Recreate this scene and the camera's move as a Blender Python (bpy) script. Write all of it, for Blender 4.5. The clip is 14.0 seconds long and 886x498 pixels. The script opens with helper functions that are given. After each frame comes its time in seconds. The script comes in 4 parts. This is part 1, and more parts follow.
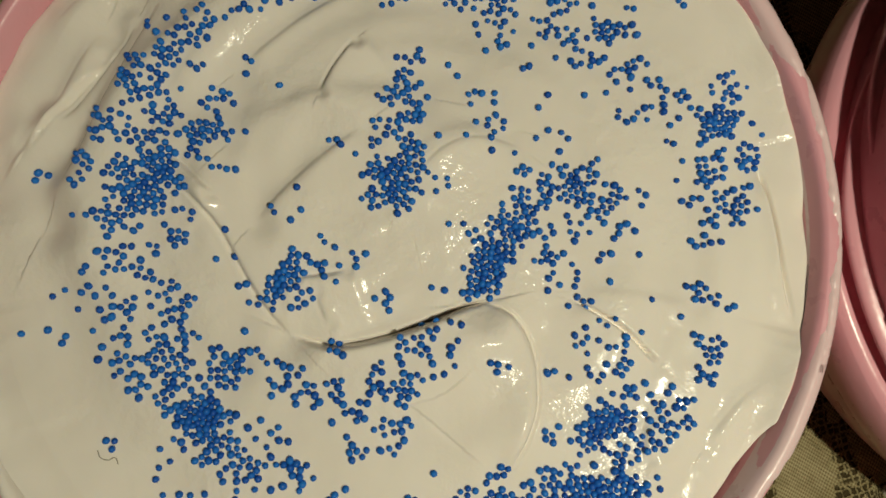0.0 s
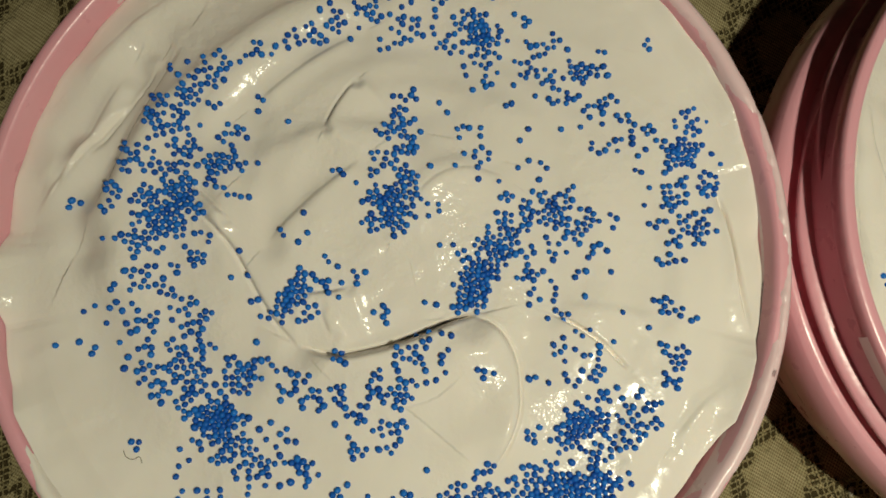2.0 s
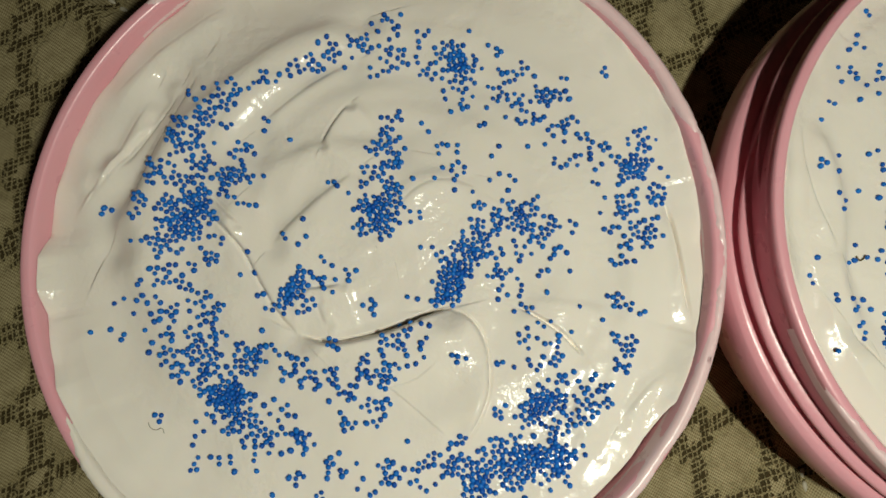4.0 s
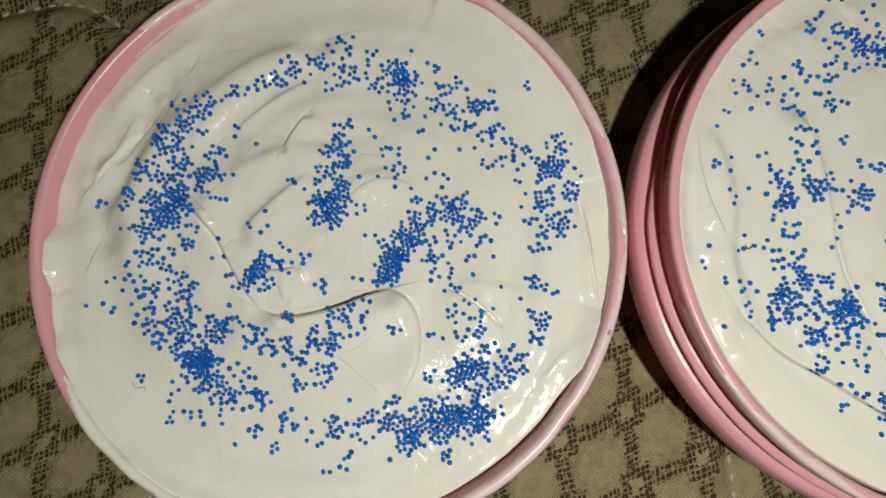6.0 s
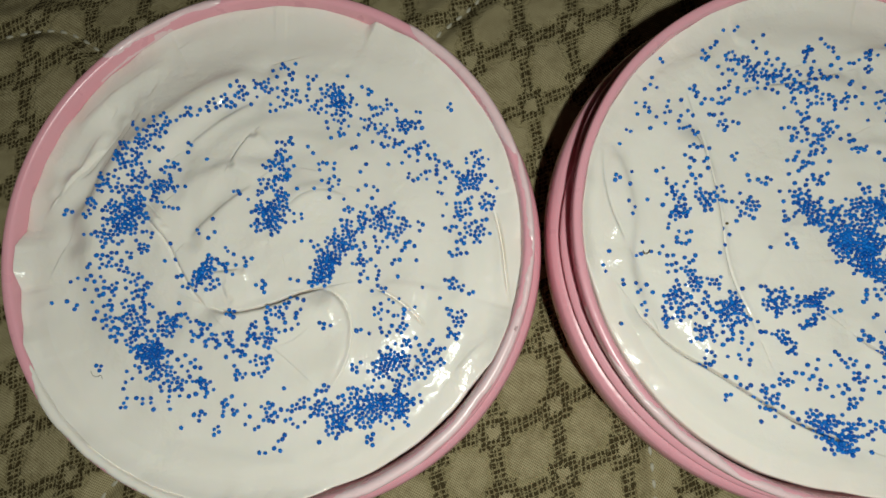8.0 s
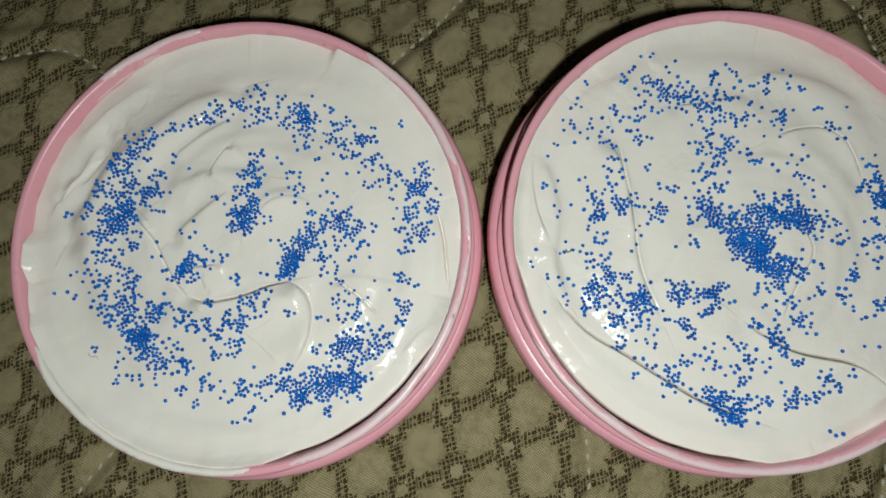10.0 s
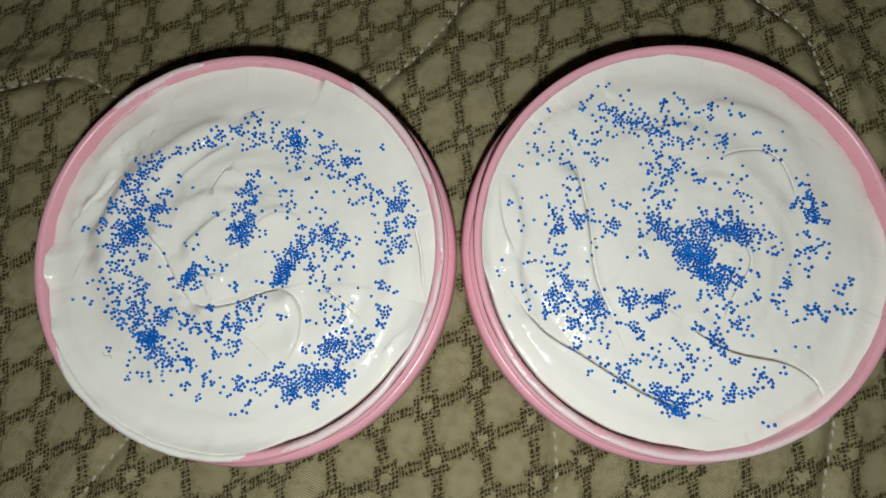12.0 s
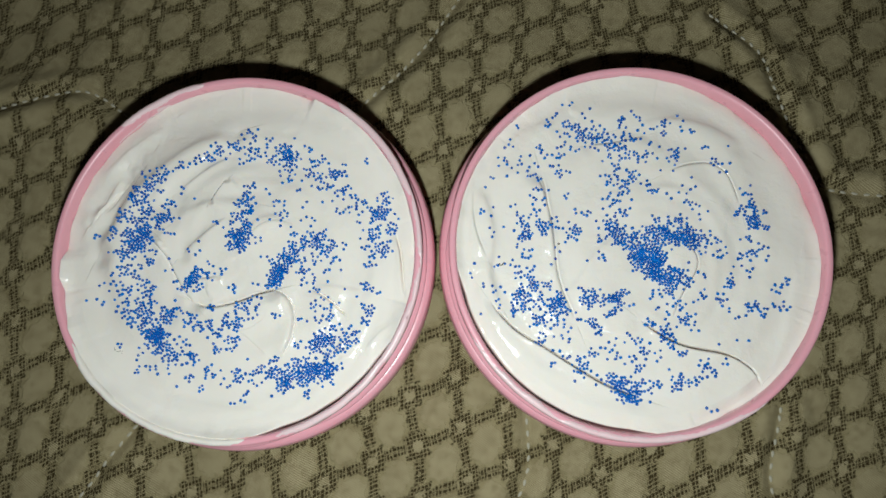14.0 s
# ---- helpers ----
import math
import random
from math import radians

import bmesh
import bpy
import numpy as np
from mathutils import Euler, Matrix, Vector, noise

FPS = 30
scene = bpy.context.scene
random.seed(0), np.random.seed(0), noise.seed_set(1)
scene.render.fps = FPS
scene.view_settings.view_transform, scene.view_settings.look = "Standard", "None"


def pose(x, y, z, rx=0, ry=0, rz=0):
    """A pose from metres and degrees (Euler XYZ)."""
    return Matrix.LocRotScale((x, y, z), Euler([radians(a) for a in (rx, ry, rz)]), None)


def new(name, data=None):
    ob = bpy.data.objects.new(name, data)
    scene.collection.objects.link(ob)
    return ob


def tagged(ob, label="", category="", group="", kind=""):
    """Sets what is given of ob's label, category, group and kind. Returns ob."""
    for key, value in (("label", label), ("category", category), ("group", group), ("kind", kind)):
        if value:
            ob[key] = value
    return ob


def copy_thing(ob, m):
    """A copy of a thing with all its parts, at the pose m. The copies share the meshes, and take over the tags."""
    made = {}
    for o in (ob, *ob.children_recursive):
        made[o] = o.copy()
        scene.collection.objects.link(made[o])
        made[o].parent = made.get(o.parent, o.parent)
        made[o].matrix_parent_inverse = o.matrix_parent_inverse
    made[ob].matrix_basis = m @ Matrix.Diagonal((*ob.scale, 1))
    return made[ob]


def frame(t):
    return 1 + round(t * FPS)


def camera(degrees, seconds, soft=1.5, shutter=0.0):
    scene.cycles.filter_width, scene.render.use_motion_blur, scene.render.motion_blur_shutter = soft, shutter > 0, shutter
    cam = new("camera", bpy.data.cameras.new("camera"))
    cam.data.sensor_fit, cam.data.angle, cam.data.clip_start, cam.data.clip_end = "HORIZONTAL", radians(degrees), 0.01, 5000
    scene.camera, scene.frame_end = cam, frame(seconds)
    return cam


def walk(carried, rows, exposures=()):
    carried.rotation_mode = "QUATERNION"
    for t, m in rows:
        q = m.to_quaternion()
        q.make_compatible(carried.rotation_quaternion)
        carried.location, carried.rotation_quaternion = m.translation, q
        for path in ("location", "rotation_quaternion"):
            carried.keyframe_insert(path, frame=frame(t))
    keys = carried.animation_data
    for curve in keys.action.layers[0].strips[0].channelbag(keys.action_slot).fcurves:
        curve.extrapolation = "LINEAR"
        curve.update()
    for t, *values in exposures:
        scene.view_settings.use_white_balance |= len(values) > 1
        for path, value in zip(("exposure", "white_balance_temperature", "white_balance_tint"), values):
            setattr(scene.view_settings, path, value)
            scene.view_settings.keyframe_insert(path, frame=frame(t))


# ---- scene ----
# The camera: seconds, place in metres, turn in degrees
cam = camera(72.0, 14.0, soft=1.65)
ROWS = [
    (0.0, 0.00569, -0.01512, 0.15451, 5.96, -1.51, -1.78),
    (0.5, 0.00600, -0.01498, 0.15759, 6.50, -1.49, -1.90),
    (1.0, 0.00605, -0.01363, 0.16057, 6.23, -1.57, -1.94),
    (1.5, 0.00704, -0.01417, 0.16219, 6.74, -1.47, -1.93),
    (2.0, 0.00652, -0.01601, 0.16655, 7.52, -1.68, -2.01),
    (4.5, 0.01676, -0.01978, 0.18924, 7.63, -0.37, -1.65),
    (5.0, 0.02195, -0.02200, 0.19520, 7.85, 0.14, -1.58),
    (5.5, 0.02536, -0.02383, 0.20245, 8.43, 0.46, -1.43),
    (6.0, 0.03180, -0.02749, 0.20574, 8.58, 0.86, -1.22),
    (6.5, 0.03954, -0.02832, 0.21072, 9.12, 0.96, -1.31),
    (7.0, 0.04323, -0.03096, 0.21603, 9.50, 1.18, -1.04),
    (7.5, 0.04827, -0.03236, 0.21935, 9.66, 1.53, -0.91),
    (8.0, 0.05435, -0.03297, 0.22257, 9.79, 1.39, -0.96),
    (8.5, 0.06022, -0.03428, 0.22855, 9.57, 1.30, -0.98),
    (11.0, 0.07775, -0.03934, 0.26084, 9.86, 1.71, -0.68),
    (11.5, 0.08050, -0.03983, 0.26645, 10.05, 1.77, -0.77),
    (12.0, 0.08324, -0.03960, 0.27201, 10.05, 1.97, -0.76),
    (12.5, 0.08648, -0.04057, 0.27829, 9.70, 1.99, -0.75),
    (13.0, 0.08812, -0.04117, 0.28606, 9.61, 1.93, -0.82),
    (13.5, 0.09160, -0.04078, 0.29016, 9.27, 1.65, -1.08),
    (14.0, 0.09176, -0.04006, 0.29618, 9.56, 1.75, -1.03),
]
walk(cam, [(t, pose(x, y, z, rx, ry, rz)) for t, x, y, z, rx, ry, rz in ROWS],
     [(0.0, -0.56, 9100, 4.5), (2.0, -0.49, 8700, 3.5), (5.0, -0.33, 7450, 4), (8.5, -0.31, 6850, 3.5), (11.0, -0.22, 6450, 5.5), (14.0, -0.04, 6400, 5.5)])

# ---- light: a dim night-time room and the small bright lamp held over the tubs ----
world = bpy.data.worlds.new("night_room")
scene.world = world
world.use_nodes = True
world.node_tree.nodes["Background"].inputs["Color"].default_value = (1.0, 0.86, 0.68, 1)
world.node_tree.nodes["Background"].inputs["Strength"].default_value = 0.006

lamp_data = bpy.data.lights.new("torch_lamp", "POINT")
lamp_data.shadow_soft_size, lamp_data.energy = 0.005, 2.5
lamp_data.color = (0.94, 1.0, 0.985)
lamp = new("torch_lamp", lamp_data)
lamp.location = (0.085, -0.073, 0.288)
tagged(lamp, "small bright white torch lamp over the tubs", "lamp")


# ---- node helpers ----
def material(name, rough=0.5):
    m = bpy.data.materials.new(name)
    m.use_nodes = True
    shader = m.node_tree.nodes["Principled BSDF"]
    shader.inputs["Roughness"].default_value = rough
    return m, m.node_tree, shader


def calc(tree, op, a, b=None, c=None):
    n = tree.nodes.new("ShaderNodeMath")
    n.operation = op
    for i, v in enumerate((a, b, c)):
        if v is None:
            continue
        if isinstance(v, (int, float)):
            n.inputs[i].default_value = v
        else:
            tree.links.new(v, n.inputs[i])
    return n.outputs[0]


def blend(tree, fac, a, b, mode="MIX"):
    n = tree.nodes.new("ShaderNodeMix")
    n.data_type, n.blend_type = "RGBA", mode
    for i, v in ((0, fac), (6, a), (7, b)):
        if isinstance(v, tuple):
            n.inputs[i].default_value = (*v, 1)
        elif isinstance(v, (int, float)):
            n.inputs[i].default_value = v
        else:
            tree.links.new(v, n.inputs[i])
    return n.outputs[2]


def place(tree):
    return tree.nodes.new("ShaderNodeTexCoord").outputs["Object"]


def cloud(tree, where, scale, detail=3.0, rough=0.5):
    n = tree.nodes.new("ShaderNodeTexNoise")
    n.inputs["Scale"].default_value, n.inputs["Detail"].default_value = scale, detail
    n.inputs["Roughness"].default_value = rough
    tree.links.new(where, n.inputs["Vector"])
    return n.outputs["Fac"]


def ramp(tree, fac, lo, hi):
    n = tree.nodes.new("ShaderNodeMapRange")
    n.interpolation_type = "SMOOTHSTEP"
    n.inputs["From Min"].default_value, n.inputs["From Max"].default_value = lo, hi
    tree.links.new(fac, n.inputs["Value"])
    return n.outputs["Result"]


def relief(tree, shader, height, depth):
    n = tree.nodes.new("ShaderNodeBump")
    n.inputs["Distance"].default_value = depth
    tree.links.new(height, n.inputs["Height"])
    tree.links.new(n.outputs["Normal"], shader.inputs["Normal"])


# ---- materials ----
def cream_material():
    m, tree, sh = material("whipped_cream", 0.3)
    at = place(tree)
    soft, fine = cloud(tree, at, 60), cloud(tree, at, 420, 3, 0.55)
    col = blend(tree, soft, (0.82, 0.755, 0.69), (0.875, 0.82, 0.765))
    tree.links.new(col, sh.inputs["Base Color"])
    tree.links.new(calc(tree, "MULTIPLY_ADD", cloud(tree, at, 160), 0.10, 0.10), sh.inputs["Roughness"])
    sh.inputs["Subsurface Weight"].default_value = 0.12
    sh.inputs["Subsurface Radius"].default_value = (0.004, 0.003, 0.002)
    sh.inputs["Subsurface Scale"].default_value = 0.5
    sh.inputs["Specular IOR Level"].default_value = 0.14
    # airy patches with fine bubbles beside smooth, spread ones
    airy = calc(tree, "MULTIPLY", fine, calc(tree, "MULTIPLY_ADD", ramp(tree, cloud(tree, at, 45, 2), 0.42, 0.62), 0.5, 0.12))
    relief(tree, sh, calc(tree, "ADD", airy, cloud(tree, at, 130, 2, 0.4)), 0.0005)
    return m


def plastic_material(name, dark, light):
    m, tree, sh = material(name, 0.28)
    at = place(tree)
    col = blend(tree, cloud(tree, at, 35), dark, light)
    tree.links.new(col, sh.inputs["Base Color"])
    tree.links.new(calc(tree, "MULTIPLY_ADD", cloud(tree, at, 220, 4), 0.2, 0.2), sh.inputs["Roughness"])
    sh.inputs["Subsurface Weight"].default_value = 0.08
    sh.inputs["Subsurface Radius"].default_value = (0.004, 0.002, 0.002)
    sh.inputs["Subsurface Scale"].default_value = 0.5
    relief(tree, sh, cloud(tree, at, 400, 2), 0.00008)
    return m


def sprinkle_material():
    m, tree, sh = material("blue_sugar", 0.38)
    one = tree.nodes.new("ShaderNodeNewGeometry").outputs["Random Per Island"]
    two = tree.nodes.new("ShaderNodeObjectInfo").outputs["Random"]
    mixed = calc(tree, "FRACT", calc(tree, "ADD", one, two))
    col = blend(tree, mixed, (0.001, 0.085, 0.43), (0.002, 0.188, 0.66))
    tree.links.new(col, sh.inputs["Base Color"])
    sh.inputs["Specular IOR Level"].default_value = 0.22
    relief(tree, sh, cloud(tree, place(tree), 1800, 2), 0.0001)
    return m


def cloth_material():
    """Olive damask: round medallions and small squares in a lattice of dark knotted threads."""
    m, tree, sh = material("olive_damask", 0.75)
    at = place(tree)
    split = tree.nodes.new("ShaderNodeSeparateXYZ")
    wob = tree.nodes.new("ShaderNodeTexNoise")
    wob.inputs["Scale"].default_value = 9.0
    tree.links.new(at, wob.inputs["Vector"])
    bend = tree.nodes.new("ShaderNodeVectorMath")
    bend.operation = "MULTIPLY_ADD"
    tree.links.new(wob.outputs["Color"], bend.inputs[0])
    bend.inputs[1].default_value = (0.022, 0.022, 0)
    tree.links.new(at, bend.inputs[2])
    tree.links.new(bend.outputs[0], split.inputs[0])
    x, y = split.outputs[0], split.outputs[1]
    # lattice steps of the weave in metres
    ax, ay, bx, by = 0.0012, -0.0232, 0.0214, 0.0084
    det = ax * by - ay * bx
    u = calc(tree, "ADD", calc(tree, "MULTIPLY", x, by / det), calc(tree, "MULTIPLY_ADD", y, -bx / det, 40.617))
    v = calc(tree, "ADD", calc(tree, "MULTIPLY", x, -ay / det), calc(tree, "MULTIPLY_ADD", y, ax / det, 40.481))
    fu, fv = calc(tree, "SUBTRACT", calc(tree, "FRACT", u), 0.5), calc(tree, "SUBTRACT", calc(tree, "FRACT", v), 0.5)
    au, av = calc(tree, "ABSOLUTE", fu), calc(tree, "ABSOLUTE", fv)
    rag = calc(tree, "MULTIPLY_ADD", cloud(tree, at, 480, 4, 0.6), 0.30, -0.15)
    # the medallion: between a square and a circle
    octo = calc(tree, "MAXIMUM", calc(tree, "MAXIMUM", au, av), calc(tree, "MULTIPLY", calc(tree, "ADD", au, av), 0.72))
    disc = ramp(tree, calc(tree, "ADD", octo, rag), 0.37, 0.29)
    cu, cv = calc(tree, "SUBTRACT", 0.5, au), calc(tree, "SUBTRACT", 0.5, av)
    corner = calc(tree, "ADD", calc(tree, "MAXIMUM", cu, cv), rag)
    square = ramp(tree, corner, 0.115, 0.085)
    # dark stitches: ragged rings round the small squares, and ladders of short strokes between them
    jog = calc(tree, "MULTIPLY_ADD", cloud(tree, at, 260, 2), 0.07, -0.035)
    tu = calc(tree, "SINE", calc(tree, "MULTIPLY", calc(tree, "ADD", u, jog), 2 * math.pi * 13))
    tv = calc(tree, "SINE", calc(tree, "MULTIPLY", calc(tree, "SUBTRACT", v, jog), 2 * math.pi * 13))
    edge = calc(tree, "MINIMUM", cu, cv)
    along = calc(tree, "MAXIMUM", cu, cv)
    rough = calc(tree, "ADD", calc(tree, "MULTIPLY", rag, 1.6), calc(tree, "MULTIPLY_ADD", cloud(tree, at, 620, 2), 2.4, -1.2))
    ring = calc(tree, "MULTIPLY", ramp(tree, calc(tree, "ABSOLUTE", calc(tree, "SUBTRACT", corner, 0.165)), 0.085, 0.055),
                ramp(tree, calc(tree, "ADD", calc(tree, "MAXIMUM", tu, tv), rough), 0.8, 0.3))
    stroke = calc(tree, "SINE", calc(tree, "MULTIPLY", calc(tree, "ADD", along, calc(tree, "MULTIPLY", jog, 0.5)), 2 * math.pi * 14))
    across = calc(tree, "SINE", calc(tree, "MULTIPLY", calc(tree, "ADD", edge, calc(tree, "MULTIPLY", jog, 0.4)), 2 * math.pi * 13))
    mid_bar = calc(tree, "MULTIPLY", ramp(tree, along, 0.24, 0.29), ramp(tree, calc(tree, "ADD", edge, calc(tree, "MULTIPLY", rag, 0.45)), 0.13, 0.09))
    broken = calc(tree, "MAXIMUM", stroke, calc(tree, "MULTIPLY", across, 0.65))
    ladder = calc(tree, "MULTIPLY", mid_bar, ramp(tree, calc(tree, "ADD", broken, rough), 0.62, 0.1))
    band = calc(tree, "MAXIMUM", ramp(tree, corner, 0.27, 0.23), mid_bar)
    clear = calc(tree, "SUBTRACT", 1.0, calc(tree, "MAXIMUM", disc, square))
    band = calc(tree, "MULTIPLY", band, clear)
    knot = calc(tree, "MULTIPLY", clear, calc(tree, "MAXIMUM", ring, ladder))
    fine = calc(tree, "MULTIPLY", calc(tree, "SINE", calc(tree, "MULTIPLY", u, 2 * math.pi * 22)),
                calc(tree, "SINE", calc(tree, "MULTIPLY", v, 2 * math.pi * 22)))
    hatch = calc(tree, "SINE", calc(tree, "MULTIPLY", calc(tree, "ADD", calc(tree, "SUBTRACT", u, v), calc(tree, "MULTIPLY", jog, 0.6)), 2 * math.pi * 15))
    fine = calc(tree, "ADD", calc(tree, "MULTIPLY", fine, 0.8), calc(tree, "MULTIPLY", hatch, 0.05))
    base = blend(tree, cloud(tree, at, 60, 5, 0.65), (0.385, 0.335, 0.18), (0.555, 0.48, 0.29))
    satin = blend(tree, calc(tree, "MULTIPLY", calc(tree, "MAXIMUM", disc, square), 0.7), base, (0.56, 0.48, 0.30))
    satin = blend(tree, calc(tree, "MULTIPLY_ADD", calc(tree, "MULTIPLY", fine, cloud(tree, at, 500, 2)), 1.7, 0.42), satin, (0.20, 0.15, 0.07))
    satin = blend(tree, calc(tree, "MULTIPLY", ramp(tree, cloud(tree, at, 170, 4, 0.7), 0.42, 0.68), 0.4), satin, (0.17, 0.13, 0.06))
    dark = blend(tree, calc(tree, "MULTIPLY", band, 0.3), satin, (0.20, 0.155, 0.075))
    col = blend(tree, calc(tree, "MULTIPLY", knot, 0.93), dark, (0.046, 0.032, 0.012))
    tree.links.new(col, sh.inputs["Base Color"])
    sh.inputs["Specular IOR Level"].default_value = 0.12
    tree.links.new(calc(tree, "MULTIPLY_ADD", disc, -0.2, 0.8), sh.inputs["Roughness"])
    up = calc(tree, "ADD", calc(tree, "MULTIPLY", fine, 0.12), calc(tree, "MULTIPLY", knot, -0.9))
    relief(tree, sh, calc(tree, "ADD", up, calc(tree, "MULTIPLY", disc, 0.5)), 0.0006)
    return m


CREAM = cream_material()
PINK = plastic_material("rose_plastic", (0.80, 0.36, 0.43), (0.85, 0.42, 0.49))
FILM = plastic_material("cream_film", (0.83, 0.55, 0.59), (0.86, 0.67, 0.69))
BLUE = sprinkle_material()
CLOTH = cloth_material()
THREAD, thread_tree, thread_shader = material("pale_thread", 0.6)
thread_tree.links.new(blend(thread_tree, cloud(thread_tree, place(thread_tree), 500), (0.42, 0.39, 0.30), (0.62, 0.58, 0.48)),
                      thread_shader.inputs["Base Color"])
SPECK, speck_tree, speck_shader = material("brown_crumb", 0.6)
speck_tree.links.new(blend(speck_tree, cloud(speck_tree, place(speck_tree), 900), (0.05, 0.03, 0.008), (0.12, 0.08, 0.02)),
                     speck_shader.inputs["Base Color"])


# ---- mesh helpers ----
def grid_mesh(name, verts, faces, mat, smooth=True):
    me = bpy.data.meshes.new(name)
    me.from_pydata(verts, [], faces)
    me.materials.append(mat)
    if smooth:
        me.polygons.foreach_set("use_smooth", [True] * len(me.polygons))
    me.update()
    return me


def part(name, me, parent, label=""):
    ob = new(name, me)
    ob.parent = parent
    if label:
        ob["label"] = label
    return ob


def lathe(name, profile, mat, steps=220):
    """A ring turned about z; profile in metres from the inside over the top to the outside."""
    n = len(profile)
    verts, faces = [], []
    for i in range(steps):
        a = 2 * math.pi * i / steps
        verts += [(r * math.cos(a), r * math.sin(a), z) for r, z in profile]
    for i in range(steps):
        for j in range(n - 1):
            k = (i + 1) % steps
            faces.append((i * n + j, i * n + j + 1, k * n + j + 1, k * n + j))
    return grid_mesh(name, verts, faces, mat)


def rounded(profile, cut=0.0004):
    """Rounds the corners of a profile with two points each."""
    out = [profile[0]]
    for a, b, c in zip(profile, profile[1:], profile[2:]):
        for q in (a, c):
            d = math.hypot(q[0] - b[0], q[1] - b[1])
            k = min(cut, d * 0.4) / max(d, 1e-9)
            out.append((b[0] + (q[0] - b[0]) * k, b[1] + (q[1] - b[1]) * k))
    out.append(profile[-1])
    return out


# ---- the cloth ----
def cloth_height(x, y):
    """Soft quilt: level under the tubs, sinking a little behind them, with low puffs."""
    drop = -0.007 * np.clip((y - 0.075) / 0.07, 0, 1) ** 2 * (3 - 2 * np.clip((y - 0.075) / 0.07, 0, 1))
    puff = 0.0012 * np.sin(x * 61 + 1.3) * np.sin(y * 53 + 0.4) + 0.0006 * np.sin(x * 150 + y * 90) * np.sin(y * 140 - x * 40)
    return drop + puff - 0.0018


SEAMS = {
    "front_middle": [(121, -62), (122, -81), (122, -91), (120, -101), (113, -113), (98, -140)],
    "front_end": [(241, -68), (237, -84), (233, -94), (232, -105), (236, -120), (250, -150)],
    "back_start": [(-175, 83), (-151, 91), (-130, 98), (-109, 102), (-98, 98), (-80, 84)],
    "back_middle": [(41, 86), (58, 101), (67, 111), (78, 125), (92, 146), (110, 175)],
    "front_start": [(-110, -130), (-94, -109), (-85, -98), (-79, -88), (-65, -71)],
    "back_end": [(228, 136), (237, 128), (249, 117), (253, 107), (255, 87), (258, 74), (273, 36), (306, 31), (330, 33)],
}


def along(points, step):
    """Even steps along a smooth line through the points, with the heading at each."""
    p = np.array(points, float)
    seg = np.hypot(*np.diff(p, axis=0).T)
    s = np.concatenate([[0], np.cumsum(seg)])
    out = []
    for d in np.arange(0, s[-1], step):
        q = [np.mean([np.interp(np.clip(d + w, 0, s[-1]), s, p[:, k]) for w in (-6, -3, 0, 3, 6)]) for k in (0, 1)]
        r = [np.mean([np.interp(np.clip(d + 1 + w, 0, s[-1]), s, p[:, k]) for w in (-6, -3, 0, 3, 6)]) for k in (0, 1)]
        out.append((q[0], q[1], math.atan2(r[1] - q[1], r[0] - q[0])))
    return out


def make_cloth():
    tx, ty = np.linspace(-1, 1, 361), np.linspace(-1, 1, 321)
    xs = 0.08 + 0.27 * tx + 1.0 * np.sign(tx) * np.maximum(np.abs(tx) - 0.86, 0) ** 2 * 22
    ys = 0.02 + 0.22 * ty + 1.0 * np.sign(ty) * np.maximum(np.abs(ty) - 0.86, 0) ** 2 * 22
    gx, gy = np.meshgrid(xs, ys)
    gz = cloth_height(gx, gy)
    for pts in SEAMS.values():
        line = np.array([(a, b) for a, b, c in along(pts, 2.0)]) / 1000
        d = np.full(gx.shape, 9.0)
        for px, py in line:
            d = np.minimum(d, np.hypot(gx - px, gy - py))
        gz += -0.0022 * np.exp(-(d / 0.003) ** 2) + 0.002 * np.exp(-((d - 0.008) / 0.005) ** 2)
    # pressed flat under the two tubs
    for cx, cy in ((0.0003, 0.0013), (0.1635, 0.0006)):
        k = np.clip((0.083 - np.hypot(gx - cx, gy - cy)) / 0.008, 0, 1)
        gz = gz * (1 - k) + np.minimum(gz, -0.0005) * k
    h, w = gx.shape
    verts = list(zip(gx.ravel().tolist(), gy.ravel().tolist(), gz.ravel().tolist()))
    faces = [(j * w + i, j * w + i + 1, (j + 1) * w + i + 1, (j + 1) * w + i) for j in range(h - 1) for i in range(w - 1)]
    ob = new("ground", grid_mesh("ground", verts, faces, CLOTH))
    return tagged(ob, "olive green damask tablecloth with quilted seams", "tablecloth", kind="structure")


cloth = make_cloth()


# ---- the tubs ----
RIM = 0.0541   # height of the lip over the cloth
LEVEL = 0.0492  # mean height of the cream


TUB_A, TUB_B = (0.0003, 0.0013), (0.1635, 0.0006)   # centres of the two tubs


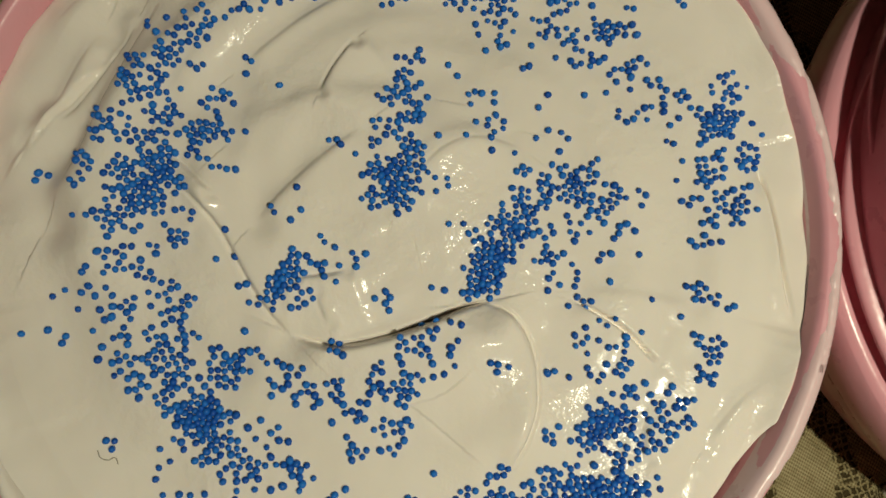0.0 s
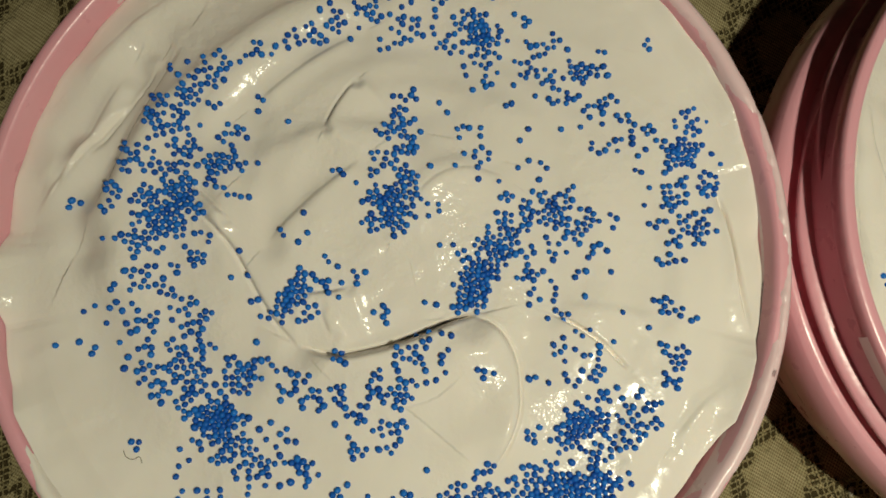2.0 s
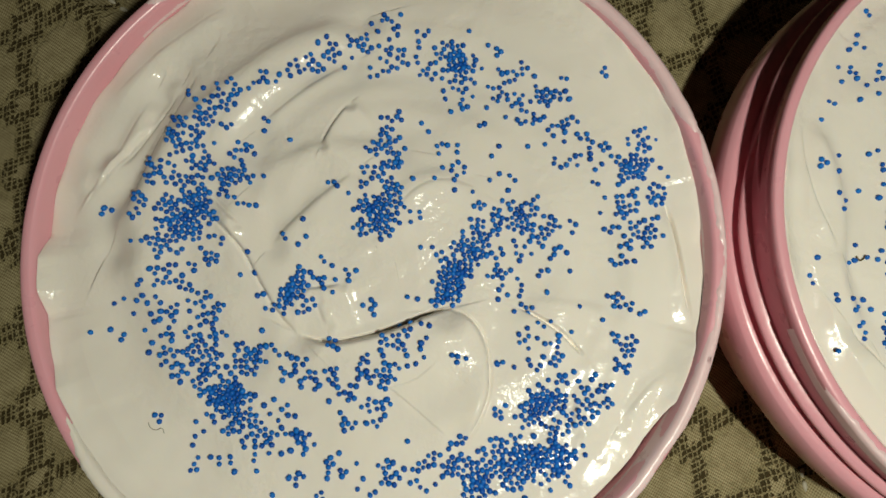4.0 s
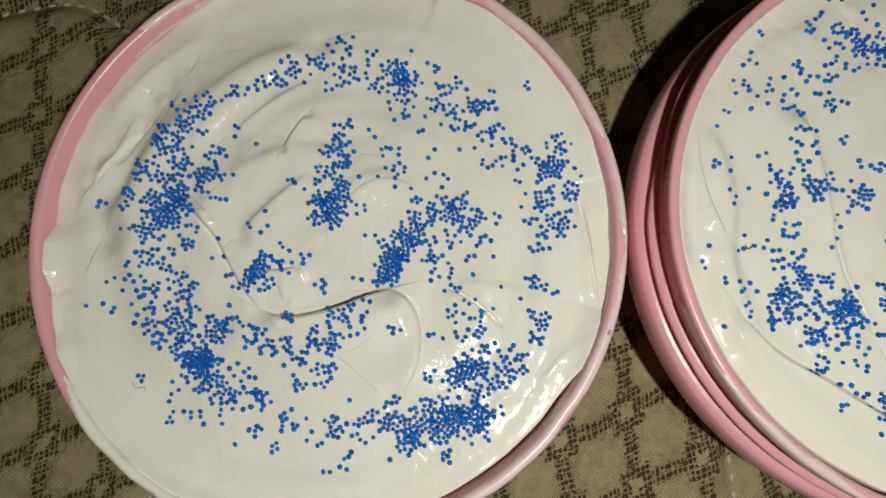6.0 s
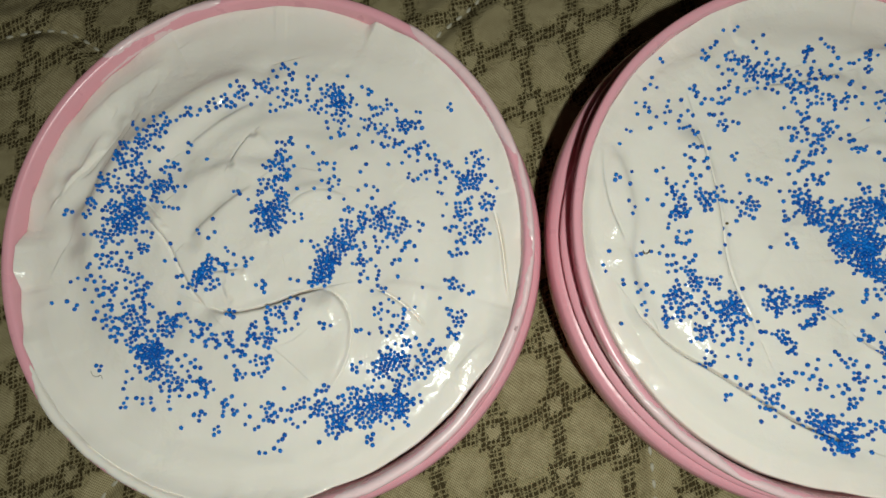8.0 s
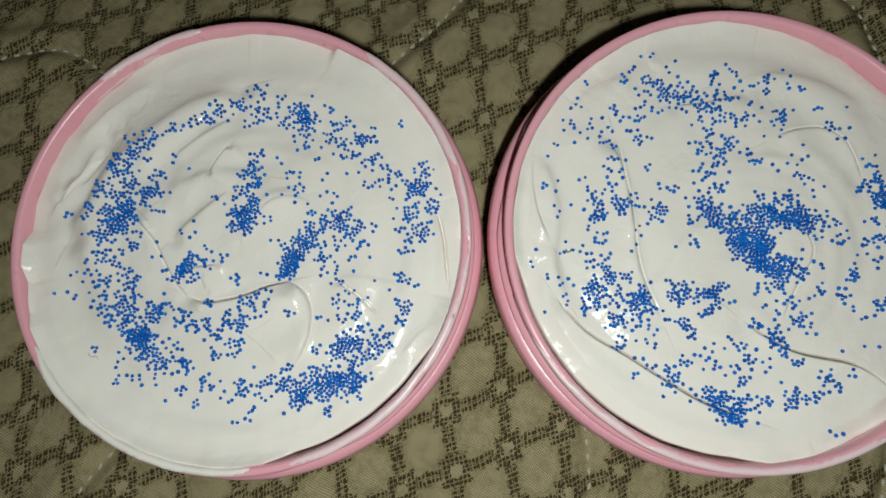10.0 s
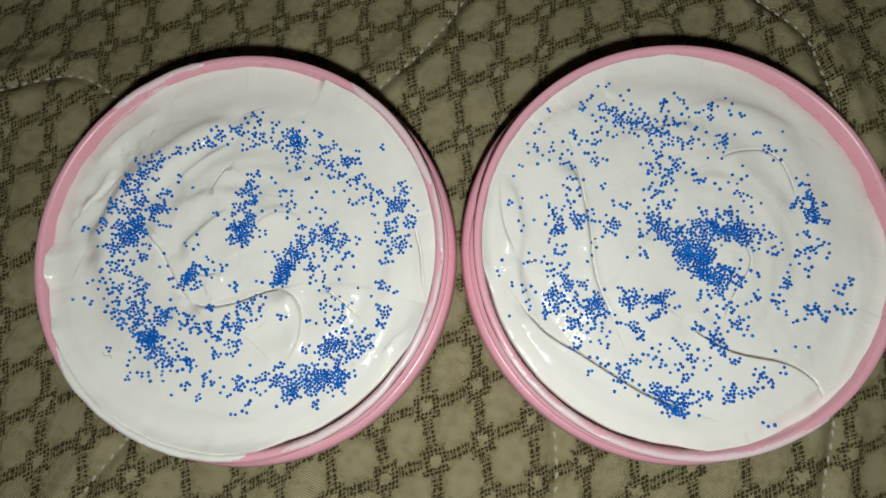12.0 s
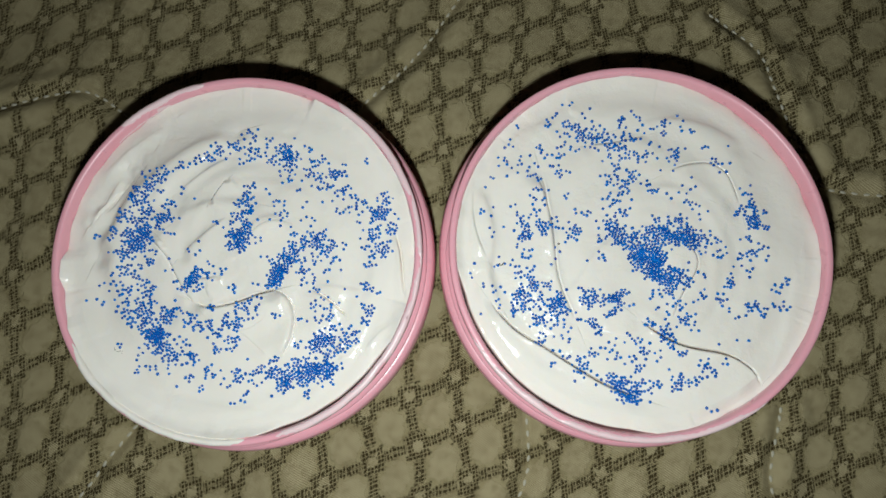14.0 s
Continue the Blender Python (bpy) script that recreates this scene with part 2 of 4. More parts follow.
def screw_thread():
    """One turn of the lid's screw thread round the neck, tapering at both ends; it starts at 0 degrees and sinks clockwise."""
    section = [(0.0, 0.0013), (0.35, 0.0010), (0.85, 0.0006), (1.0, 0.0001), (1.0, -0.0007), (0.8, -0.0013), (0.0, -0.0019)]
    m, n, span = len(section), 240, 375.0
    verts, faces = [], []
    for i in range(n + 1):
        k = i / n
        a = radians(-span * k)
        taper = min(1.0, k * span / 22, (1 - k) * span / 22) ** 0.7
        z = RIM - 0.0084 - 0.0044 * k
        verts += [((0.0749 + 0.0028 * q * taper) * math.cos(a), (0.0749 + 0.0028 * q * taper) * math.sin(a), z + h * (0.35 + 0.65 * taper)) for q, h in section]
    for i in range(n):
        for j in range(m - 1):
            faces.append((i * m + j, (i + 1) * m + j, (i + 1) * m + j + 1, i * m + j + 1))
    return grid_mesh("screw_thread", verts, faces, PINK)


def make_tub():
    tub = new("cream_tub")
    lip = [(0.0725, RIM - 0.020), (0.0729, RIM - 0.006), (0.0732, RIM - 0.0012), (0.0736, RIM - 0.0003), (0.0743, RIM), (0.0754, RIM),
           (0.0760, RIM - 0.0004), (0.0762, RIM - 0.0014), (0.0762, RIM - 0.0034), (0.0757, RIM - 0.0042)]
    part("lip", lathe("lip", rounded(lip, 0.0003), PINK), tub)
    neck = [(0.0758, RIM - 0.0040), (0.0750, RIM - 0.0050), (0.0751, RIM - 0.0155), (0.0756, RIM - 0.0165)]
    part("neck", lathe("neck", rounded(neck), PINK), tub)
    part("screw_thread", screw_thread(), tub, "raised pink screw thread for the lid")
    collar = [(0.0750, RIM - 0.0160), (0.0775, RIM - 0.0158), (0.0794, RIM - 0.0164), (0.0803, RIM - 0.0178), (0.0808, RIM - 0.0210), (0.0807, RIM - 0.0268), (0.0795, RIM - 0.0283)]
    part("collar", lathe("collar", rounded(collar, 0.0007), PINK), tub, "wide pink shoulder under the lid thread")
    wall = [(0.0795, RIM - 0.0281), (0.0772, RIM - 0.0290), (0.0755, RIM - 0.040), (0.0722, 0.004), (0.0706, 0.0012), (0.0680, 0.0), (0.0, 0.0004)]
    part("body", lathe("body", rounded(wall, 0.0012), PINK), tub, "tapering pink tub wall")
    part("inside", lathe("inside", [(0.0726, RIM - 0.0198), (0.0702, 0.004), (0.0, 0.003)], PINK), tub)
    return tub


tub_a = tagged(make_tub(), "round pink plastic tub filled with whipped cream, lip smeared with cream", "tub", "pink tubs")
tub_b = copy_thing(tub_a, pose(*TUB_B, 0, 0, 0, 172))
tagged(tub_b, "round pink plastic tub of whipped cream, thin film along its lip")
tub_a.matrix_basis = pose(*TUB_A, 0, 0, 0, 298)


# ---- the cream ----
def fold(x, y, points, rise, reach, side=1, sharp=0.35, notch=0.0, back=0.0, slit=0.42):
    """A lip of cream along a line (mm): raised on one side, sinking away over reach, with a crease at its foot."""
    p = [(a, b) for a, b, c in along(points, 1.0)]
    p = np.array(p if len(p) > 2 else points, float)
    best, sign, where = np.full(x.shape, 1e9), np.ones(x.shape), np.zeros(x.shape)
    for i, (a, b) in enumerate(zip(p, p[1:])):
        e = b - a
        k = np.clip(((x - a[0]) * e[0] + (y - a[1]) * e[1]) / max(e @ e, 1e-9), 0, 1)
        dx, dy = x - a[0] - k * e[0], y - a[1] - k * e[1]
        d = np.hypot(dx, dy)
        m = d < best
        best = np.where(m, d, best)
        sign = np.where(m, np.sign(e[0] * dy - e[1] * dx + 1e-12), sign)
        where = np.where(m, (i + k) / (len(p) - 1), where)
    s = best * sign * side
    # fade towards both ends, and past them
    span = np.hypot(*np.diff(p, axis=0).T).sum()
    near = min(10.0, max(2.5, span * 0.22))
    ends = np.ones(x.shape)
    for tip, inner in ((p[0], p[1]), (p[-1], p[-2])):
        g = np.clip(np.hypot(x - tip[0], y - tip[1]) / near, 0, 1)
        out = tip - inner
        past = np.maximum(((x - tip[0]) * out[0] + (y - tip[1]) * out[1]) / max(np.hypot(*out), 1e-9), 0)
        past = np.where((where < 0.001) | (where > 0.999), past, 0)
        ends = ends * g * g * (3 - 2 * g) * np.exp(-(past / (near * 0.6)) ** 2)
    up = 1 / (1 + np.exp(-np.clip(s / sharp, -40, 40)))
    lift = rise * up * np.exp(-np.maximum(s, 0) / reach) + back * (1 - up) * np.exp(np.minimum(s, 0) / reach)
    return ends * (lift - notch * np.exp(-((s + 0.28) / slit) ** 2))


def swell(x, y, cx, cy, rx, ry, turn, rise):
    """A broad smooth hump or hollow (mm)."""
    c, s = math.cos(radians(turn)), math.sin(radians(turn))
    u, v = ((x - cx) * c + (y - cy) * s) / rx, (-(x - cx) * s + (y - cy) * c) / ry
    return rise * np.exp(-(u * u + v * v))


def swirl(x, y, seed, twist):
    """Spoon marks that run round the tub."""
    r, a = np.hypot(x, y), np.arctan2(y, x)
    w = 0.35 * np.sin(r * 0.33 + a * twist + seed) * np.clip(r / 30, 0, 1)
    w += 0.12 * np.sin(r * 0.42 - a * 2 + seed * 2.1 + 1.5 * np.sin(a + seed))
    w += 0.09 * np.sin(r * 0.7 + 5 * a + 3 * np.sin(r * 0.1 + seed + a)) * np.clip(r / 25, 0, 1)
    return w + 0.25 * np.sin(x * 0.16 + seed) * np.sin(y * 0.19 - seed)


def cream_first(x, y):
    h = 0.75 * swirl(x, y, 0.7, 1)
    h += fold(x, y, [(-39.7, 11.0), (-32.0, 5.3), (-26.8, -3.7), (-24.2, -10.2), (-19.1, -16.8), (-14.7, -20.8)], 1.2, 9, 1, 0.45, 0.6)
    h += fold(x, y, [(-19.1, -16.8), (-14.7, -20.8), (-6.5, -20.5), (5.0, -17.5), (15.4, -12.9), (18.0, -13.6)], 2.2, 13, -1, 0.3, 1.5)
    h += fold(x, y, [(-2.0, -19.2), (5.0, -17.5), (15.4, -12.9), (19.5, -13.8)], 0.0, 8, -1, 0.25, 1.8, 0.0, 0.34)
    h += fold(x, y, [(12.0, -14.2), (15.4, -12.9), (19.2, -14.1), (23.0, -18.1), (24.6, -27.0), (22.5, -37.0), (15.7, -44.7)], 1.5, 9, -1, 0.45, 0.8)
    h += fold(x, y, [(29.0, -13.2), (32.8, -14.9), (37.3, -16.8), (42.9, -22.6), (46.5, -27.0)], 0.5, 7, -1, 0.3, 2.6, 0.0, 0.3)
    h += fold(x, y, [(-4.0, 34.4), (-7.2, 33.5), (-9.5, 29.2), (-13.0, 21.2)], 1.3, 6, 1, 0.3, 0.4)
    h += fold(x, y, [(-18.6, -8.1), (-14.0, -8.8), (-10.0, -8.7), (-5.6, -7.0)], 0.9, 5, -1, 0.4, 0.3)
    h += fold(x, y, [(-14.0, -9.3), (-11.5, -13.8), (-10.6, -19.3)], 0.5, 5, 1, 0.4, 0.15)
    h += fold(x, y, [(-39.0, 14.7), (-36.0, 11.8), (-32.6, 8.8), (-28.5, 4.2)], 0.8, 5, -1, 0.35, 0.35)
    h += fold(x, y, [(-60.0, 18.7), (-57.2, 21.4), (-53.5, 24.4), (-50.2, 30.6), (-44.0, 40.2)], -1.7, 8, 1, 0.6, 0.3)
    h += fold(x, y, [(-60.0, -0.8), (-56.2, 8.1), (-52.0, 16.6), (-45.2, 28.2), (-34.9, 37.9), (-20.0, 49.2), (0.0, 55.2)], 3.6, 14, -1, 1.5)
    h += fold(x, y, [(-28.0, 14.2), (-24.3, 18.6), (-16.5, 23.5), (-4.7, 24.9), (9.0, 22.2)], 1.4, 9, -1, 1.0, 0.0)
    h += fold(x, y, [(43.2, -32.8), (42.2, -35.2), (40.7, -38.9), (42.5, -43.8)], 0.8, 4, 1, 0.3, 0.2)
    h += fold(x, y, [(30.0, -12.3), (35.0, -12.0), (40.1, -12.4), (55.0, -15.8)], 0.5, 6, -1, 0.5, 0.0)
    h += fold(x, y, [(64.5, 11.2), (66.5, 4.9), (67.6, 0.2), (68.0, -10.4), (69.5, -22.8)], 1.5, 3, -1, 0.3, 2.0, 0.0, 0.4)
    h += fold(x, y, [(51.0, -40.8), (57.0, -32.8), (63.0, -27.8), (69.0, -26.8)], 0.9, 6, -1, 0.6, 0.1)
    h += fold(x, y, [(-66.0, -24.8), (-62.0, -34.8), (-56.0, -43.8), (-48.0, -52.8)], 1.0, 5, 1, 0.8, 0.2)
    h += fold(x, y, [(20.0, 51.2), (34.0, 43.2), (48.0, 39.2)], -0.6, 9, 1, 1.5)
    h += fold(x, y, [(-69.0, 5.2), (-64.0, 14.2), (-58.0, 23.2), (-50.0, 39.2)], 1.3, 6, -1, 0.7, 0.1)
    h += fold(x, y, [(-62.0, 33.2), (-54.0, 43.2), (-44.0, 51.2), (-30.0, 61.2)], 1.2, 7, -1, 0.8, 0.1)
    h += fold(x, y, [(-40.0, 19.2), (-34.0, 31.2), (-25.0, 39.2), (-12.0, 45.2)], 1.1, 8, -1, 0.9)
    h += fold(x, y, [(4.0, -2.8), (2.0, 7.2), (6.0, 15.2), (14.0, 18.2), (24.0, 16.2)], 0.8, 8, -1, 0.7)
    h += fold(x, y, [(30.0, 61.2), (44.0, 53.2), (56.0, 41.2), (64.0, 27.2)], 0.6, 7, -1, 0.9)
    h += fold(x, y, [(-30.0, -52.8), (-14.0, -58.8), (2.0, -60.8), (20.0, -62.8)], 0.7, 6, -1, 0.9)
    h += fold(x, y, [(-63.5, 13.6), (-59.1, 21.5), (-55.9, 24.0), (-53.4, 27.6), (-48.6, 32.4)], 1.3, 5, 1, 0.3, 0.3)
    h += fold(x, y, [(-57.3, 5.7), (-55.9, 9.5), (-53.5, 15.0), (-51.0, 22.2), (-46.9, 30.1), (-43.3, 38.1), (-38.5, 45.7)], -1.6, 6, 1, 0.7, 0.2)
    h += fold(x, y, [(-24.9, -0.7), (-15.8, 9.5), (-7.0, 15.9), (-2.0, 19.2)], 1.2, 8, -1, 0.5, 0.1)
    h += fold(x, y, [(-27.8, 27.3), (-17.9, 35.8), (-8.9, 42.1), (-2.0, 45.0)], 1.1, 7, -1, 0.5, 0.1)
    h += fold(x, y, [(-69.6, -19.2), (-66.3, -24.4), (-63.8, -29.0), (-62.9, -34.5)], 1.2, 4, 1, 0.35, 0.2)
    h += fold(x, y, [(3.7, 6.1), (6.1, 11.6), (11.7, 15.4), (19.5, 15.8), (25.9, 11.1)], 0.6, 5, -1, 0.5, 0.1)
    h += swell(x, y, 6, -32, 20, 13, 15, 1.2) + swell(x, y, -58, 45, 26, 8, 50, 1.3) + swell(x, y, 8, 8, 16, 10, 40, 0.7)
    h += swell(x, y, -20, 31, 22, 7, 36, -2.0) + swell(x, y, 8, 38, 20, 7, -12, -1.2) + swell(x, y, -48, -40, 18, 12, -40, 0.6) + swell(x, y, 45, 52, 25, 10, -45, 0.8)
    return 1.3 * h


def cream_second(x, y):
    h = 0.75 * swirl(x, y, 2.9, -1)
    h += fold(x, y, [(-60.7, -18.5), (-55.2, -26.6), (-48.6, -33.6), (-40.7, -37.4), (-27.4, -46.6), (-14.3, -54.9), (1.3, -60.5)], 1.8, 9, -1, 0.25, 2.6, 0.0, 0.34)
    h += fold(x, y, [(-1.7, -27.5), (3.0, -31.8), (8.4, -36.2), (14.0, -38.1), (19.4, -41.2), (28.4, -41.3), (40.3, -46.5), (44.0, -51.0), (45.8, -59.5)], 2.0, 11, -1, 0.25, 3.0, 0.0, 0.36)
    h += fold(x, y, [(-37.2, 35.5), (-35.2, 26.4), (-33.0, 5.8), (-31.5, -13.1), (-24.7, -31.5)], 2.1, 11, -1, 0.7, 0.5)
    h += fold(x, y, [(13.3, 30.5), (18.1, 33.1), (26.6, 35.9), (37.1, 35.1), (42.2, 25.7), (44.3, 14.5)], 1.3, 9, -1, 0.45, 0.5)
    h += fold(x, y, [(13.3, 6.5), (17.1, 4.6), (24.9, -0.3), (25.6, -8.5), (17.8, -17.6), (11.3, -31.5)], 1.4, 8, -1, 0.4, 0.5)
    h += fold(x, y, [(-23.7, 73.5), (-24.2, 68.5), (-25.9, 62.4), (-20.7, 54.5)], 0.9, 6, 1, 0.4, 0.2)
    h += fold(x, y, [(-18.7, 44.0), (-13.3, 44.9), (-3.7, 45.1), (10.3, 48.5)], 0.9, 6, -1, 0.4, 0.2)
    h += fold(x, y, [(44.3, -60.5), (48.9, -51.1), (55.3, -35.5), (65.3, -5.5)], 0.7, 6, -1, 0.7, 0.0)
    h += fold(x, y, [(-31.7, -22.5), (-28.3, -17.9), (-20.9, -8.7), (-15.7, 0.6), (-0.7, 7.5)], 0.9, 7, -1, 0.8, 0.0)
    h += fold(x, y, [(-18.7, -31.5), (-12.7, -34.5), (-4.1, -36.7), (8.3, -29.5)], 0.8, 7, 1, 0.7, 0.1)
    h += fold(x, y, [(-64.7, 31.5), (-58.7, 19.5), (-56.7, 4.5), (-59.7, -10.5), (-53.7, -24.5)], 2.0, 7, -1, 0.9)
    h += fold(x, y, [(-56.7, 39.5), (-46.7, 49.5), (-34.7, 55.5), (-24.7, 51.5)], 0.7, 7, -1, 0.8)
    h += fold(x, y, [(-0.7, 51.5), (17.3, 55.5), (35.3, 51.5), (51.3, 39.5)], 1.1, 8, -1, 0.9)
    h += fold(x, y, [(-68.7, -14.5), (-62.7, -32.5), (-52.7, -46.5), (-38.7, -57.5)], 0.9, 5, 1, 0.7)
    h += fold(x, y, [(-4.7, 17.5), (5.3, 25.5), (19.3, 25.5), (31.3, 19.5)], 0.6, 7, -1, 0.8)
    h += fold(x, y, [(-64.5, 30.2), (-65.3, 23.4), (-65.5, 17.4), (-64.9, 10.7), (-62.8, 2.7), (-58.9, -5.4)], 1.5, 6, -1, 0.35, 0.3)
    h += fold(x, y, [(-39.1, 34.9), (-37.0, 27.9), (-34.6, 20.3), (-32.8, 11.4), (-32.2, 1.8), (-32.3, -8.2)], 1.2, 7, -1, 0.35, 0.4)
    h += swell(x, y, -16, -16, 12, 22, -15, 1.3) + swell(x, y, 30, -58, 22, 10, 20, 0.8) + swell(x, y, 5, 25, 20, 9, 20, 0.7)
    h += swell(x, y, 60, -5, 8, 14, -15, 0.9) + swell(x, y, -30, 58, 22, 9, 35, 0.7) + swell(x, y, 18, -8, 8, 10, 20, 0.8)
    return 1.3 * h


# the outer edge of each filling: degrees round the tub, reach in mm
EDGE_FIRST = [(0, 71.8), (8, 73.2), (20, 74.6), (43, 75.6), (53, 76.2), (60, 75.6), (65, 75.4), (67, 72.6), (72, 73.2), (78, 74.2), (98, 74), (116, 73.8), (128, 72.6), (144, 72),
              (157, 72.2), (168, 72), (176, 71), (180, 74.6), (186, 74.6), (190, 72.6), (199, 73.4), (205, 75.6), (224, 75.8), (262, 75.6), (285, 74.6), (300, 73.4),
              (306, 72.9), (328, 72.7), (331, 73.8), (341, 74.2), (344, 72.7), (349, 72.5)]
EDGE_SECOND = [(0, 73.2), (7, 72), (21, 70.4), (39, 70.8), (54, 71.8), (72, 73.2), (89, 74.6), (108, 74.6), (118, 73.8), (133, 72.8), (148, 73.4), (167, 74.6),
               (182, 74.6), (200, 74.2), (225, 74.0), (245, 73.8), (262, 73.6), (280, 73), (296, 70.8), (305, 72.2), (313, 72.6), (325, 72.8), (348, 73.8)]


def make_cream(tub_x, centre, shape, edge, shrunk, label):
    rings, spokes = 350, 940
    ang = np.linspace(0, 2 * math.pi, spokes, endpoint=False)
    turn = np.degrees(ang)
    # how high the filling stands at the wall, and where it has shrunk away from it
    ox, oy = (centre[0] - tub_x) * 1000, centre[1] * 1000
    ex = np.array([r * math.cos(radians(d)) - ox for d, r in edge])
    ey = np.array([r * math.sin(radians(d)) - oy for d, r in edge])
    rise = 1.5 + np.clip((np.interp(turn, np.degrees(np.arctan2(ey, ex)) % 360, np.hypot(ex, ey), period=360) - 73.0) / 0.85, -3.0, 3.1)
    rise = rise + 0.25 * np.sin(ang * 17 + 1) * np.sin(ang * 5) + 0.15 * np.sin(ang * 41)
    deep = np.clip((turn - shrunk[0]) / 8, 0, 1) * np.clip((shrunk[1] - turn) / 8, 0, 1)
    reach = 73.0 - 0.62 * deep + 0.12 * np.sin(ang * 23) * np.sin(ang * 7)
    rho = np.concatenate([np.linspace(0.004, 1, rings - 8) ** 0.8 * 0.991, np.linspace(0.9922, 1, 8)])
    R = rho[:, None] * reach[None, :]
    X, Y = R * np.cos(ang), R * np.sin(ang)
    Z = shape(X + ox, Y + oy)
    gap = reach[None, :] - R
    # the edge climbs or sinks to the wall, and drops where the filling has shrunk away
    flow = np.exp(-gap / np.where(rise > 1.5, 3.4, 2.2)[None, :]) * (1 - 0.6 * deep)
    Z = Z * np.clip(gap / 6, 0.25, 1) * (1 - flow) + rise[None, :] * flow - 0.35 * np.exp(-gap / 0.5)
    Z = Z - (5.5 * deep)[None, :] * np.exp(-gap / 0.2) - (0.5 * deep)[None, :] * np.exp(-gap / 1.2)
    verts = np.stack([X, Y, Z], -1).reshape(-1, 3) / 1000 + np.array([0, 0, LEVEL])
    verts = verts.tolist()
    faces = [(j * spokes + i, (j + 1) * spokes + i, (j + 1) * spokes + (i + 1) % spokes, j * spokes + (i + 1) % spokes)
             for j in range(rings - 1) for i in range(spokes)]
    skirt = [(r / 1000 * math.cos(a), r / 1000 * math.sin(a), LEVEL - 0.012) for a, r in zip(ang, np.minimum(reach + 0.1, 72.6))]
    base = len(verts)
    verts += skirt
    faces += [((rings - 1) * spokes + i, base + i, base + (i + 1) % spokes, (rings - 1) * spokes + (i + 1) % spokes) for i in range(spokes)]
    verts.append((0, 0, verts[0][2]))
    faces += [(len(verts) - 1, (i), (i + 1) % spokes) for i in range(spokes)]
    ob = new("whipped_cream", grid_mesh("whipped_cream", verts, faces, CREAM))
    ob.location = (*centre, 0)
    return tagged(ob, label, "cream")


cream_a = make_cream(0.0, TUB_A, cream_first, EDGE_FIRST, (278, 330), "thick white whipped cream with spoon swirls and a long crease")
cream_b = make_cream(0.1629, TUB_B, cream_second, EDGE_SECOND, (186, 272), "thick white whipped cream with curling spoon folds")


def smear(parent, start, end, low, high, seed, label, mat):
    """A thin film of cream left on the lip between two angles; low and high: how far in and out over the lip it reaches, 0 to 1."""
    prof = [(0.0727, -0.0040), (0.0730, -0.0022), (0.0734, -0.0005), (0.0740, 0.0002), (0.0748, 0.0003), (0.0756, 0.0002), (0.0762, -0.0003), (0.0764, -0.0015), (0.0765, -0.0036)]
    m, n = len(prof), max(8, int((end - start) * 2))
    verts, faces = [], []
    for i in range(n + 1):
        a = radians(start + (end - start) * i / n)
        fade = min(1, 5 * min(i / n, 1 - i / n))
        wav = 0.3 * noise.noise((i * 0.06, seed, 0)) + 0.07 * noise.noise((i * 0.4, seed, 3))
        for j, (r, z) in enumerate(prof):
            q = j / (m - 1)
            inside = min(q - low - wav, high + wav - q) * 6 * fade - (1 - fade) * 1.5
            k = max(0.0, min(1.0, inside))
            dr = (r - 0.0748) * 0.10 * (1 - k)
            verts.append(((r - dr) * math.cos(a), (r - dr) * math.sin(a), RIM + z + 0.00015 * k - 0.0007 * (1 - k)))
    for i in range(n):
        for j in range(m - 1):
            faces.append((i * m + j, i * m + j + 1, (i + 1) * m + j + 1, (i + 1) * m + j))
    return part("smear", grid_mesh("smear", verts, faces, mat), parent, label)


smear(cream_a, 200, 284, -0.2, 0.75, 1, "cream wiped over the lip", CREAM)
smear(cream_a, 98, 137, 0.15, 0.9, 2, "thin film of cream on the lip", FILM)
smear(cream_a, 276, 352, 0.1, 0.85, 3, "thin film of cream on the lip", FILM)
smear(cream_a, 318, 386, 0.4, 1.2, 5, "thin film of cream on the lip", FILM)
smear(cream_a, 12, 62, 0.1, 1.0, 4, "thin film of cream on the lip", FILM)
smear(cream_b, 196, 318, 0.3, 1.2, 6, "thin film of cream on the lip", FILM)


def curl(parent, x, y, turn, label):
    """A small ring-shaped curl of cream (mm)."""
    verts, faces, n, m = [], [], 28, 8
    for i in range(n):
        a = 2 * math.pi * i / n
        for j in range(m):
            b = 2 * math.pi * j / m
            r = 2.0 + 0.32 * math.cos(b)
            verts.append((r * math.cos(a) * 1.5 / 1000, r * math.sin(a) * 0.55 / 1000, (0.32 * math.sin(b) + 0.3 * math.sin(a)) / 1000))
    for i in range(n):
        for j in range(m):
            faces.append((i * m + j, (i + 1) % n * m + j, (i + 1) % n * m + (j + 1) % m, i * m + (j + 1) % m))
    ob = part("curl", grid_mesh("curl", verts, faces, CREAM), parent, label)
    ob.matrix_basis = pose(x / 1000, y / 1000, LEVEL + 0.0002, 0, 0, turn)
    return ob


curl(cream_b, 47.0, -54.5, 42, "small curl of cream by the lip")


# ---- the sprinkles ----
def drift(spots, x0, y0, x1, y1, wide, count):
    """A scatter of sprinkles (mm) round the line from one point to another, with a few strays."""
    for _ in range(math.ceil(count * 1.08)):
        k = random.uniform(-0.05, 1.05)
        far = wide * (1.05 if random.random() < 0.8 else 1.9)
        while True:
            a, b = random.uniform(-1, 1), random.uniform(-1, 1)
            if a * a + b * b < 1:
                break
        spots.append((x0 + (x1 - x0) * k + a * far + random.gauss(0, 0.55), y0 + (y1 - y0) * k + b * far + random.gauss(0, 0.55)))


